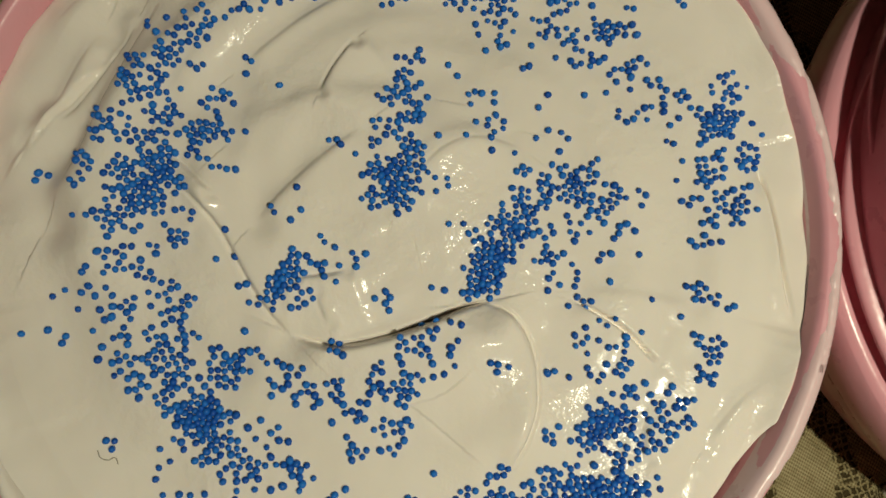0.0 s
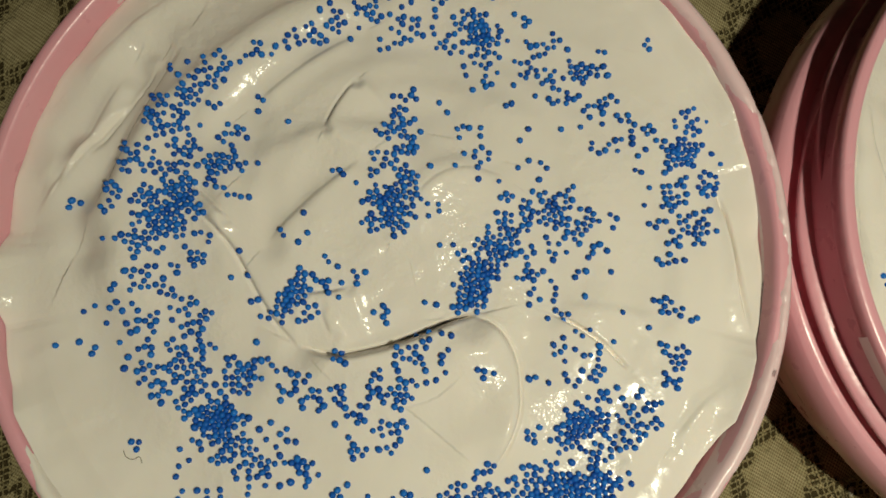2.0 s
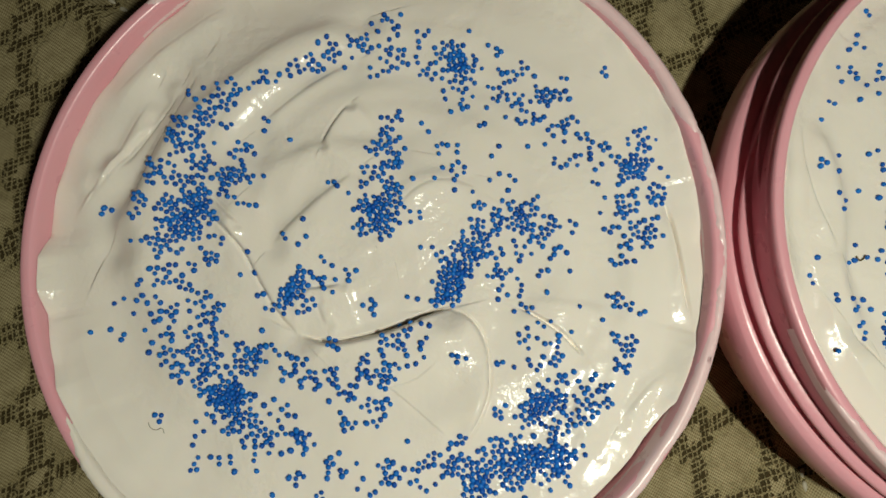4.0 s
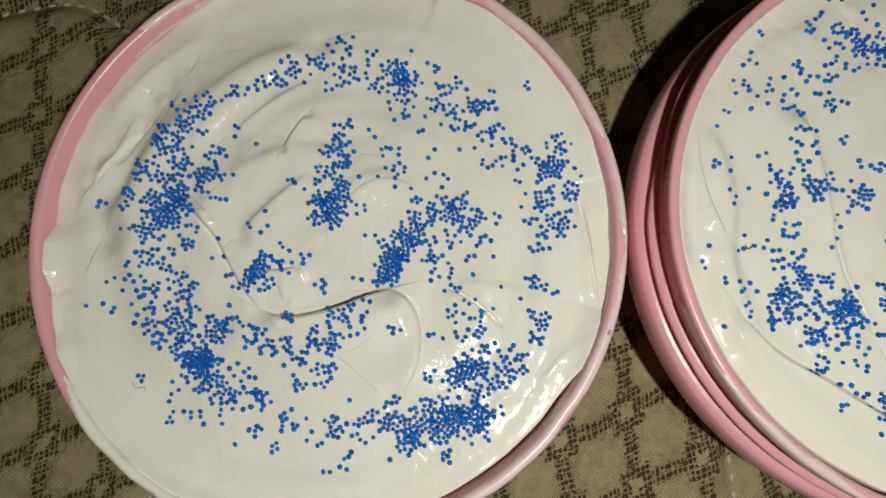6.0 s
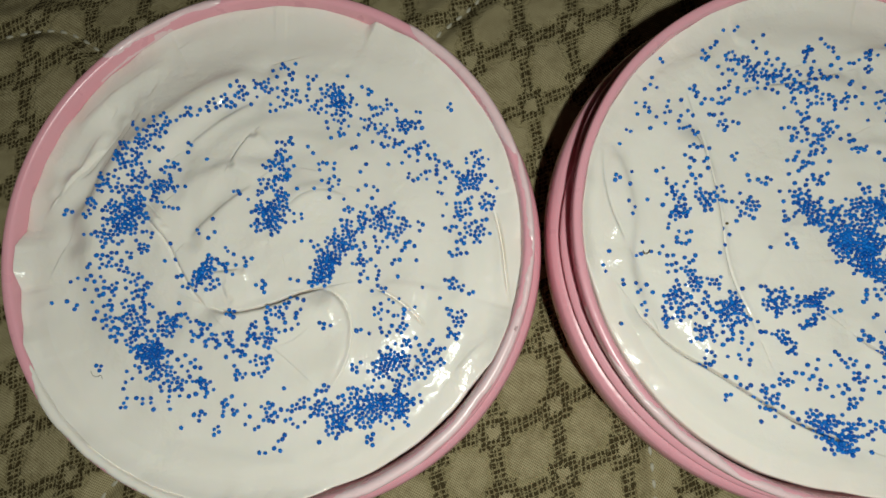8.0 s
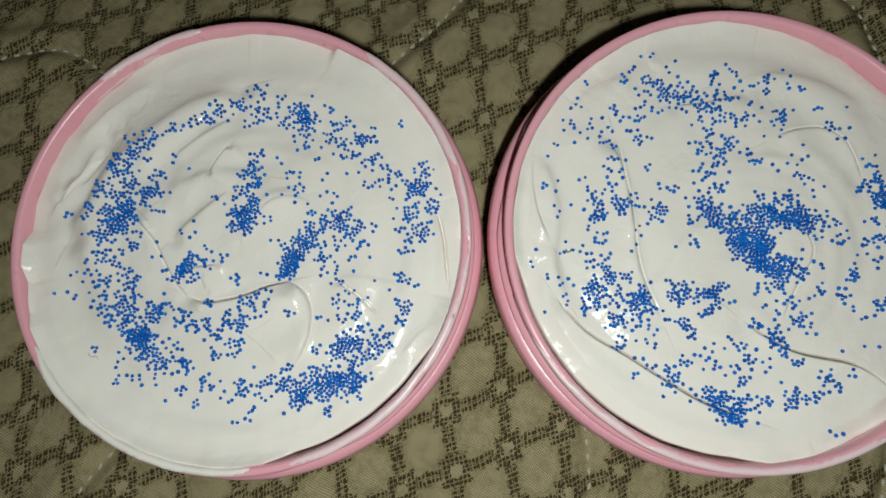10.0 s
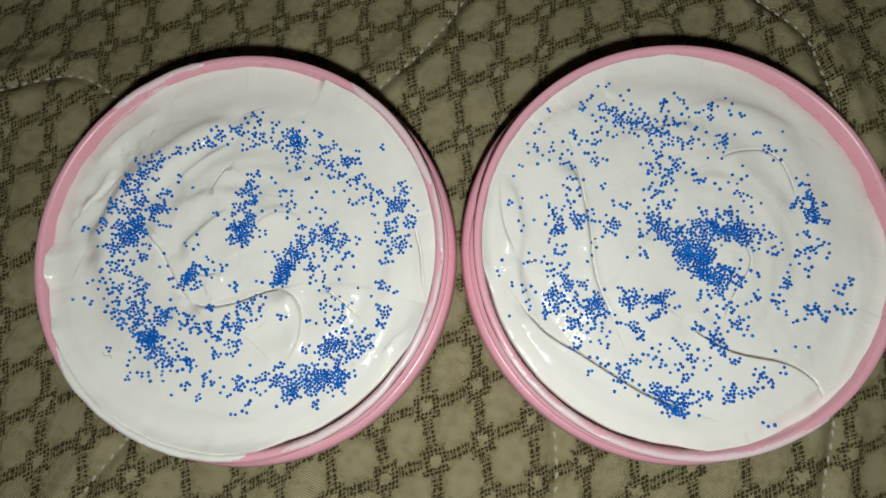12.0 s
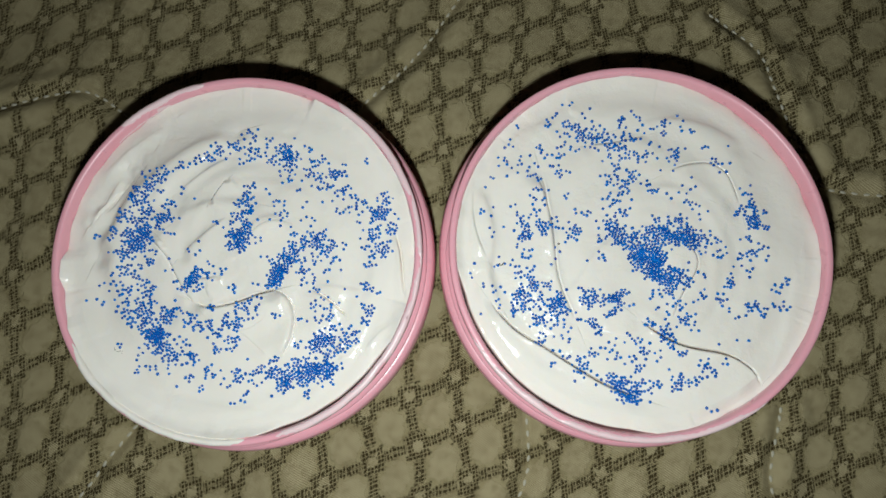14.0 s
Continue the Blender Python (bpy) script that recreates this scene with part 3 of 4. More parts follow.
def settle(spots, size=1.27):
    """Pushes sprinkles apart until hardly any overlap."""
    p = np.array(spots)
    for _ in range(9):
        d = p[:, None, :] - p[None, :, :]
        q = np.hypot(d[..., 0], d[..., 1]) + np.eye(len(p)) * 99
        push = np.clip(size - q, 0, None) / (q + 1e-6) * 0.3
        p = p + (d * push[..., None]).sum(1)
    d = p[:, None, :] - p[None, :, :]
    q = np.hypot(d[..., 0], d[..., 1]) + np.eye(len(p)) * 99
    return p, q.min(1)


def sprinkle_mesh():
    bm = bmesh.new()
    bmesh.ops.create_icosphere(bm, subdivisions=2, radius=0.00063)
    for v in bm.verts:
        v.co *= 1 + 0.06 * noise.noise(v.co * 1500)
    me = bpy.data.meshes.new("sprinkle")
    bm.to_mesh(me)
    bm.free()
    me.materials.append(BLUE)
    me.polygons.foreach_set("use_smooth", [True] * len(me.polygons))
    return me


PEARL = sprinkle_mesh()


def make_sprinkles(tub_x, centre, spots, shape, label):
    ox, oy = (centre[0] - tub_x) * 1000, centre[1] * 1000
    p, free = settle([q for q in spots if math.hypot(q[0] - ox, q[1] - oy) < 70.8])
    z = shape(p[:, 0], p[:, 1])
    rnd = random.Random(7)
    order = np.argsort(-free)
    single, joined = order[:300], order[300:]
    co = np.array([v.co for v in PEARL.vertices])
    tri = np.array([f.vertices for f in PEARL.polygons])
    verts, faces = [], []

    def stance(i):
        s = rnd.uniform(0.82, 1.12)
        m = Matrix.Translation((p[i, 0] / 1000, p[i, 1] / 1000, LEVEL + z[i] / 1000 + 0.00022 * s))
        return m @ Euler((rnd.uniform(0, 3), rnd.uniform(0, 3), rnd.uniform(0, 3))).to_matrix().to_4x4() @ Matrix.Diagonal((s * rnd.uniform(0.9, 1.2), s, s * 0.95, 1))

    for n, i in enumerate(joined):
        m = np.array(stance(i))
        verts.append(co @ m[:3, :3].T + m[:3, 3])
        faces.append(tri + n * len(co))
    ob = new("blue_sprinkles", grid_mesh("blue_sprinkles", np.concatenate(verts).tolist(), np.concatenate(faces).tolist(), BLUE))
    ob.location.x = tub_x
    tagged(ob, label, "sprinkles", kind="stuff")
    for i in single:
        part("sprinkle", PEARL, ob).matrix_basis = stance(i)
    return ob


def sprinkles_first():
    spots = []
    drift(spots, -34.1, 37.1, -29.4, 37.8, 2.1, 7)
    drift(spots, -37.8, 32.3, -30.8, 35.4, 2.1, 15)
    drift(spots, -40.0, 29.1, -35.3, 29.7, 2.5, 13)
    drift(spots, -42.9, 38.2, -36.4, 35.5, 1.9, 4)
    drift(spots, -45.6, 30.0, -40.0, 27.9, 2.1, 6)
    drift(spots, -48.4, 24.4, -43.8, 25.9, 1.6, 5)
    drift(spots, -43.4, 24.3, -37.3, 22.5, 2.6, 18)
    drift(spots, -49.0, 20.7, -46.5, 18.4, 2.0, 6)
    drift(spots, -44.3, 20.3, -37.2, 19.8, 1.6, 10)
    drift(spots, -49.3, 18.0, -47.2, 16.4, 1.6, 5)
    drift(spots, -44.1, 16.3, -39.3, 15.4, 2.6, 15)
    drift(spots, -51.9, 12.5, -51.0, 10.6, 1.0, 4)
    drift(spots, -52.9, 8.6, -51.3, 8.1, 0.9, 3)
    drift(spots, -48.5, 13.2, -46.1, 11.6, 1.9, 6)
    drift(spots, -42.3, 12.3, -36.8, 11.8, 2.5, 10)
    drift(spots, -46.8, 10.0, -41.3, 9.1, 2.5, 13)
    drift(spots, -40.6, 9.8, -35.2, 10.2, 2.2, 13)
    drift(spots, -41.3, 8.3, -36.6, 7.7, 1.0, 6)
    drift(spots, -48.0, 4.6, -44.1, 3.7, 2.6, 15)
    drift(spots, -43.5, 6.0, -38.8, 5.1, 2.4, 17)
    drift(spots, -47.8, 1.5, -45.4, -0.2, 2.0, 6)
    drift(spots, -37.8, -0.4, -35.5, -0.4, 1.8, 6)
    drift(spots, -49.9, -2.4, -42.3, -2.1, 2.0, 6)
    drift(spots, -31.8, 20.7, -28.6, 18.2, 2.6, 10)
    drift(spots, -34.6, 14.4, -30.0, 15.9, 1.9, 10)
    drift(spots, -35.5, 16.8, -33.2, 16.5, 1.0, 5)
    drift(spots, -30.4, 23.9, -25.9, 17.4, 2.5, 5)
    drift(spots, -32.9, 27.7, -29.6, 23.9, 2.0, 3)
    drift(spots, -28.2, 10.3, -27.5, 10.3, 0.6, 3)
    drift(spots, -25.1, 28.6, -19.5, 26.9, 1.2, 3)
    drift(spots, -60.8, 10.4, -58.5, 10.3, 1.0, 2)
    drift(spots, -36.5, 5.8, -30.2, 1.8, 3.0, 4)
    drift(spots, -18.8, 4.6, -14.8, 0.6, 2.4, 4)
    drift(spots, -47.4, -5.5, -42.8, -6.1, 1.2, 6)
    drift(spots, -52.5, -9.5, -48.8, -8.5, 1.8, 5)
    drift(spots, -42.0, -7.9, -39.6, -8.7, 1.2, 4)
    drift(spots, -38.8, -10.3, -35.7, -11.8, 2.4, 10)
    drift(spots, -40.2, -12.5, -37.8, -14.1, 1.8, 6)
    drift(spots, -51.5, -13.0, -44.7, -12.4, 2.0, 6)
    drift(spots, -46.1, -14.6, -43.2, -12.7, 1.6, 5)
    drift(spots, -43.6, -4.8, -36.0, -4.2, 2.8, 4)
    drift(spots, -36.2, -16.8, -33.9, -17.9, 1.6, 4)
    drift(spots, -49.0, -16.8, -48.0, -21.3, 1.6, 3)
    drift(spots, -43.7, -17.7, -40.6, -19.2, 2.4, 6)
    drift(spots, -48.0, -21.6, -44.2, -22.5, 1.8, 8)
    drift(spots, -42.0, -20.7, -39.7, -20.7, 2.0, 6)
    drift(spots, -39.1, -18.5, -35.3, -20.1, 2.0, 5)
    drift(spots, -38.1, -23.0, -33.6, -24.6, 2.5, 14)
    drift(spots, -44.0, -25.8, -41.0, -26.2, 1.4, 6)
    drift(spots, -40.1, -28.8, -36.3, -29.2, 1.6, 6)
    drift(spots, -36.5, -26.3, -34.2, -26.7, 1.1, 4)
    drift(spots, -32.9, -23.1, -29.8, -24.6, 2.0, 6)
    drift(spots, -28.4, -23.9, -26.1, -24.7, 2.0, 10)
    drift(spots, -30.0, -21.0, -26.2, -20.6, 1.6, 5)
    drift(spots, -24.8, -20.3, -22.4, -23.3, 2.0, 4)
    drift(spots, -34.0, -30.4, -29.6, -29.0, 2.5, 21)
    drift(spots, -35.5, -31.1, -31.0, -31.2, 2.4, 17)
    drift(spots, -33.1, -33.3, -28.0, -32.7, 2.4, 10)
    drift(spots, -30.9, -34.1, -24.9, -36.4, 2.4, 10)
    drift(spots, -30.7, -37.7, -27.1, -37.1, 1.8, 7)
    drift(spots, -26.3, -38.5, -21.8, -39.3, 2.5, 10)
    drift(spots, -26.2, -40.9, -20.3, -41.5, 1.9, 8)
    drift(spots, -36.7, -36.1, -32.9, -39.1, 2.4, 5)
    drift(spots, -38.7, -39.7, -30.6, -41.3, 2.4, 5)
    drift(spots, -32.6, -44.1, -19.4, -45.0, 2.8, 6)
    drift(spots, -40.6, -46.0, -36.2, -46.4, 1.0, 2)
    drift(spots, -24.2, -33.5, -17.5, -35.8, 2.4, 5)
    drift(spots, -18.9, -37.9, -16.0, -38.3, 1.8, 6)
    drift(spots, -16.6, -42.3, -14.4, -42.0, 1.0, 4)
    drift(spots, -20.0, -48.5, -17.1, -48.6, 0.8, 4)
    drift(spots, -11.4, -44.5, -10.6, -47.3, 1.0, 4)
    drift(spots, -9.2, -46.0, -6.9, -49.5, 1.5, 4)
    drift(spots, -13.4, -52.2, -11.9, -53.3, 0.8, 3)
    drift(spots, -50.1, -34.4, -43.5, -34.5, 1.5, 2)
    drift(spots, -61.3, -14.7, -51.7, -21.9, 2.8, 3)
    drift(spots, -31.5, -4.4, -25.0, -13.6, 4.0, 4)
    drift(spots, -20.1, -24.1, -17.1, -25.7, 1.8, 7)
    drift(spots, -15.6, -25.7, -11.1, -28.0, 2.5, 6)
    drift(spots, -18.5, -28.6, -9.5, -31.0, 2.8, 6)
    drift(spots, -9.6, -27.3, -8.1, -26.9, 1.1, 4)
    drift(spots, -11.3, -20.7, -9.0, -20.4, 0.8, 4)
    drift(spots, -23.3, -18.9, -16.9, -30.8, 3.9, 3)
    drift(spots, -9.4, -36.7, -5.7, -38.2, 1.8, 5)
    drift(spots, -4.2, -37.3, 1.6, -37.4, 0.8, 3)
    drift(spots, -4.7, -49.6, -0.4, -51.0, 2.2, 5)
    drift(spots, -18.4, -8.5, -14.7, -5.5, 2.2, 15)
    drift(spots, -19.8, -10.7, -16.1, -8.5, 2.0, 7)
    drift(spots, -21.3, -13.0, -20.6, -11.5, 1.2, 4)
    drift(spots, -16.2, -5.5, -10.1, -4.9, 2.4, 7)
    drift(spots, -15.2, -12.3, -12.1, -15.4, 2.4, 6)
    drift(spots, -20.0, -6.9, -19.1, -8.5, 1.2, 2)
    drift(spots, -11.0, -2.6, -5.6, -5.8, 2.8, 5)
    drift(spots, -1.7, -9.7, -1.6, -14.9, 1.4, 4)
    drift(spots, 2.4, 27.0, 3.2, 24.6, 1.4, 5)
    drift(spots, 0.9, 23.0, 4.0, 21.3, 2.5, 11)
    drift(spots, -1.4, 19.1, 3.3, 17.4, 2.5, 10)
    drift(spots, 2.5, 15.0, 4.1, 13.4, 2.0, 7)
    drift(spots, 2.6, 11.8, 4.9, 10.2, 2.0, 14)
    drift(spots, -0.5, 9.6, 3.4, 8.7, 2.0, 13)
    drift(spots, 0.3, 6.4, 3.4, 6.3, 1.8, 11)
    drift(spots, -4.5, 3.7, -1.2, 4.9, 2.0, 11)
    drift(spots, -4.3, 11.2, -2.0, 9.6, 2.0, 6)
    drift(spots, 1.1, 4.8, 4.2, 4.8, 1.6, 5)
    drift(spots, 3.2, 30.3, 5.5, 31.0, 1.2, 4)
    drift(spots, -3.7, 17.6, -0.5, 13.5, 2.5, 4)
    drift(spots, 5.6, 24.5, 8.0, 12.5, 2.0, 6)
    drift(spots, 8.8, 8.5, 9.5, 4.9, 1.2, 3)
    drift(spots, -12.3, 19.4, -7.5, 12.9, 3.2, 3)
    drift(spots, -24.7, 41.0, -22.6, 38.4, 1.6, 6)
    drift(spots, -20.0, 41.2, -17.6, 42.8, 1.9, 7)
    drift(spots, -16.9, 45.8, -13.7, 43.2, 2.1, 6)
    drift(spots, -11.3, 46.5, -9.0, 47.2, 1.9, 8)
    drift(spots, -10.5, 44.2, -5.7, 43.8, 1.6, 3)
    drift(spots, -6.6, 49.7, -3.4, 47.4, 1.6, 4)
    drift(spots, -1.1, 52.9, 0.6, 45.2, 2.8, 10)
    drift(spots, 2.9, 54.5, 4.6, 46.0, 1.9, 8)
    drift(spots, 3.0, 45.2, 4.6, 40.4, 1.6, 5)
    drift(spots, -6.5, 43.8, 1.5, 41.0, 2.1, 4)
    drift(spots, 7.0, 45.9, 10.2, 45.0, 1.5, 6)
    drift(spots, 10.1, 52.6, 11.7, 47.4, 2.5, 6)
    drift(spots, 11.8, 42.4, 14.1, 41.5, 2.1, 7)
    drift(spots, 16.5, 45.6, 19.7, 46.3, 2.1, 15)
    drift(spots, 18.1, 43.0, 24.4, 42.9, 2.2, 21)
    drift(spots, 16.5, 40.6, 23.6, 39.5, 2.1, 7)
    drift(spots, 15.7, 37.3, 23.6, 35.4, 1.9, 6)
    drift(spots, 18.0, 33.4, 25.1, 30.5, 1.9, 5)
    drift(spots, 19.7, 50.6, 31.6, 46.8, 2.9, 4)
    drift(spots, 27.5, 36.9, 30.6, 36.9, 2.0, 8)
    drift(spots, 30.7, 40.7, 33.8, 39.2, 1.6, 7)
    drift(spots, 25.9, 33.7, 34.5, 33.5, 1.9, 6)
    drift(spots, 29.0, 28.7, 36.8, 31.7, 2.0, 6)
    drift(spots, 33.9, 43.4, 36.2, 41.7, 1.5, 3)
    drift(spots, 37.7, 35.0, 40.8, 35.7, 2.2, 13)
    drift(spots, 36.8, 30.1, 40.6, 26.0, 2.0, 6)
    drift(spots, 43.0, 28.3, 45.3, 27.8, 1.4, 6)
    drift(spots, 43.7, 25.5, 48.3, 25.4, 1.2, 4)
    drift(spots, 43.5, 19.4, 47.3, 18.5, 1.9, 6)
    drift(spots, 39.0, 23.6, 41.9, 17.9, 2.4, 3)
    drift(spots, 43.2, 37.3, 43.8, 31.5, 1.6, 4)
    drift(spots, 48.3, 25.7, 54.3, 19.9, 2.4, 6)
    drift(spots, 49.6, 19.3, 54.0, 12.8, 2.9, 6)
    drift(spots, 52.8, 42.0, 54.2, 38.6, 1.2, 2)
    drift(spots, 13.3, 25.1, 17.2, 22.6, 2.0, 5)
    drift(spots, 18.0, 20.2, 20.3, 16.1, 1.9, 6)
    drift(spots, 23.5, 26.4, 34.2, 19.7, 2.9, 4)
    drift(spots, 21.0, 12.9, 34.1, 13.4, 2.9, 4)
    drift(spots, 10.3, 18.8, 18.7, 9.1, 2.9, 3)
    drift(spots, 60.8, 27.0, 62.9, 23.7, 1.4, 6)
    drift(spots, 57.4, 21.5, 62.1, 22.1, 2.0, 6)
    drift(spots, 57.3, 18.3, 62.7, 18.1, 1.8, 11)
    drift(spots, 58.0, 15.9, 61.0, 15.8, 2.2, 15)
    drift(spots, 60.1, 12.6, 63.9, 11.8, 2.0, 6)
    drift(spots, 55.4, 9.6, 59.2, 8.8, 1.6, 8)
    drift(spots, 63.0, 8.7, 65.3, 10.2, 1.4, 6)
    drift(spots, 56.1, 6.5, 60.6, 5.6, 2.4, 8)
    drift(spots, 57.4, 2.6, 62.8, 4.0, 2.1, 10)
    drift(spots, 61.2, 1.7, 62.6, 0.5, 1.8, 6)
    drift(spots, 56.6, 0.3, 60.2, -2.1, 2.0, 6)
    drift(spots, 50.7, 4.3, 53.5, 0.4, 2.4, 4)
    drift(spots, 52.6, -3.4, 57.9, -4.3, 1.6, 6)
    drift(spots, 55.1, 21.5, 56.6, 19.1, 1.0, 2)
    drift(spots, 65.6, 15.7, 66.1, 15.3, 0.4, 1)
    drift(spots, 17.9, 2.1, 20.2, -0.3, 2.2, 10)
    drift(spots, 15.6, -4.0, 19.4, -3.3, 2.4, 15)
    drift(spots, 14.9, -7.0, 18.6, -7.1, 2.6, 21)
    drift(spots, 11.9, -9.2, 17.9, -9.4, 2.1, 15)
    drift(spots, 12.6, -12.3, 16.4, -12.1, 1.1, 5)
    drift(spots, 20.9, -1.9, 24.8, 0.4, 2.8, 18)
    drift(spots, 21.7, 2.7, 24.8, 4.2, 2.2, 8)
    drift(spots, 23.3, 9.7, 24.8, 5.8, 2.0, 6)
    drift(spots, 27.1, 7.3, 31.0, 8.7, 2.4, 11)
    drift(spots, 27.8, 4.1, 32.4, 4.0, 1.8, 10)
    drift(spots, 32.5, 7.1, 33.9, 3.2, 2.0, 6)
    drift(spots, 35.5, 6.3, 37.7, 2.3, 2.4, 15)
    drift(spots, 36.1, 0.1, 39.9, -2.3, 2.1, 7)
    drift(spots, 27.8, 0.3, 34.6, -2.2, 2.8, 8)
    drift(spots, 33.3, 10.2, 36.3, 8.6, 1.6, 4)
    drift(spots, 40.1, 6.1, 42.3, 3.8, 1.6, 5)
    drift(spots, 24.7, -4.2, 28.5, -5.9, 2.0, 6)
    drift(spots, 26.9, -7.3, 33.7, -8.3, 2.4, 8)
    drift(spots, 30.6, -12.0, 32.1, -13.5, 2.0, 5)
    drift(spots, 35.1, -11.3, 39.5, -17.4, 2.8, 6)
    drift(spots, 36.7, -7.6, 41.3, -5.4, 1.6, 3)
    drift(spots, 30.5, -18.7, 32.7, -23.9, 1.5, 5)
    drift(spots, 35.0, -17.3, 38.6, -23.3, 2.4, 5)
    drift(spots, 34.1, -24.7, 37.0, -29.1, 1.9, 6)
    drift(spots, 38.6, -24.8, 39.9, -29.9, 1.5, 6)
    drift(spots, 39.4, -20.4, 42.1, -28.5, 1.5, 4)
    drift(spots, 24.5, -26.6, 29.6, -26.7, 1.0, 2)
    drift(spots, 15.6, -20.5, 18.5, -28.7, 2.4, 3)
    drift(spots, 25.2, -31.7, 26.6, -37.5, 1.9, 4)
    drift(spots, 50.9, -9.5, 53.8, -13.3, 2.4, 4)
    drift(spots, 54.5, -12.6, 58.9, -15.6, 2.4, 6)
    drift(spots, 51.3, -19.2, 54.9, -22.2, 2.0, 7)
    drift(spots, 53.4, -23.6, 54.7, -25.9, 1.5, 6)
    drift(spots, 51.0, -27.2, 53.2, -28.3, 1.1, 4)
    drift(spots, 47.9, -30.8, 51.6, -32.3, 1.4, 6)
    drift(spots, 47.1, -34.4, 50.0, -34.4, 1.0, 5)
    drift(spots, 43.5, -33.6, 47.0, -38.0, 1.9, 6)
    drift(spots, 44.3, -31.0, 45.0, -31.3, 0.6, 2)
    drift(spots, 33.9, -33.4, 37.6, -34.2, 2.2, 17)
    drift(spots, 31.0, -35.5, 35.3, -36.3, 2.1, 10)
    drift(spots, 36.8, -34.9, 40.6, -32.8, 2.2, 7)
    drift(spots, 30.2, -39.0, 33.8, -38.4, 2.1, 7)
    drift(spots, 38.2, -38.5, 41.1, -39.3, 2.2, 13)
    drift(spots, 37.4, -42.7, 39.5, -45.6, 2.5, 18)
    drift(spots, 35.1, -45.5, 38.8, -45.6, 2.1, 14)
    drift(spots, 27.2, -46.7, 33.7, -46.2, 2.6, 27)
    drift(spots, 24.3, -42.4, 30.1, -43.3, 1.8, 8)
    drift(spots, 20.6, -45.2, 25.7, -46.7, 2.1, 13)
    drift(spots, 23.5, -48.7, 31.5, -48.9, 2.1, 21)
    drift(spots, 16.3, -48.6, 22.8, -50.1, 2.1, 21)
    drift(spots, 18.4, -51.7, 21.3, -51.8, 1.4, 8)
    drift(spots, 32.2, -49.6, 38.7, -49.8, 1.5, 10)
    drift(spots, 14.1, -44.3, 17.7, -45.8, 2.2, 6)
    drift(spots, 8.3, -46.3, 12.7, -45.7, 1.8, 5)
    drift(spots, 9.8, -47.1, 16.3, -49.3, 1.9, 5)
    drift(spots, 15.6, -41.5, 17.0, -43.7, 1.1, 4)
    drift(spots, 26.4, -51.6, 32.8, -52.4, 1.5, 4)
    drift(spots, -0.4, -47.5, 3.2, -48.3, 1.8, 8)
    drift(spots, 3.9, -46.2, 5.4, -48.4, 1.9, 4)
    drift(spots, 6.9, -49.8, 9.8, -52.6, 1.5, 4)
    drift(spots, 13.4, -53.4, 22.7, -54.3, 1.1, 2)
    drift(spots, 29.2, -55.1, 29.6, -56.5, 0.8, 3)
    drift(spots, 4.8, -55.3, 5.5, -57.4, 1.0, 3)
    drift(spots, 0.5, -58.7, 0.8, -58.8, 0.4, 1)
    drift(spots, 38.6, -51.8, 40.9, -47.0, 1.1, 3)
    drift(spots, 41.9, -37.8, 46.3, -35.8, 1.9, 5)
    drift(spots, 7.4, -16.6, 10.4, -19.7, 1.8, 7)
    drift(spots, 1.4, -21.0, 3.7, -20.3, 1.4, 6)
    drift(spots, 4.4, -18.8, 8.2, -21.8, 2.0, 5)
    drift(spots, 0.0, -26.8, 6.0, -26.2, 1.5, 10)
    drift(spots, -2.9, -28.2, 2.3, -29.0, 1.1, 8)
    drift(spots, 1.5, -24.6, 9.7, -26.3, 2.0, 5)
    drift(spots, -5.8, -31.0, -3.6, -32.2, 1.5, 6)
    drift(spots, -1.4, -33.3, 2.3, -33.4, 1.1, 4)
    drift(spots, -7.4, -25.9, -2.2, -23.8, 2.0, 4)
    drift(spots, -5.0, -33.9, 1.6, -34.8, 1.5, 4)
    return spots


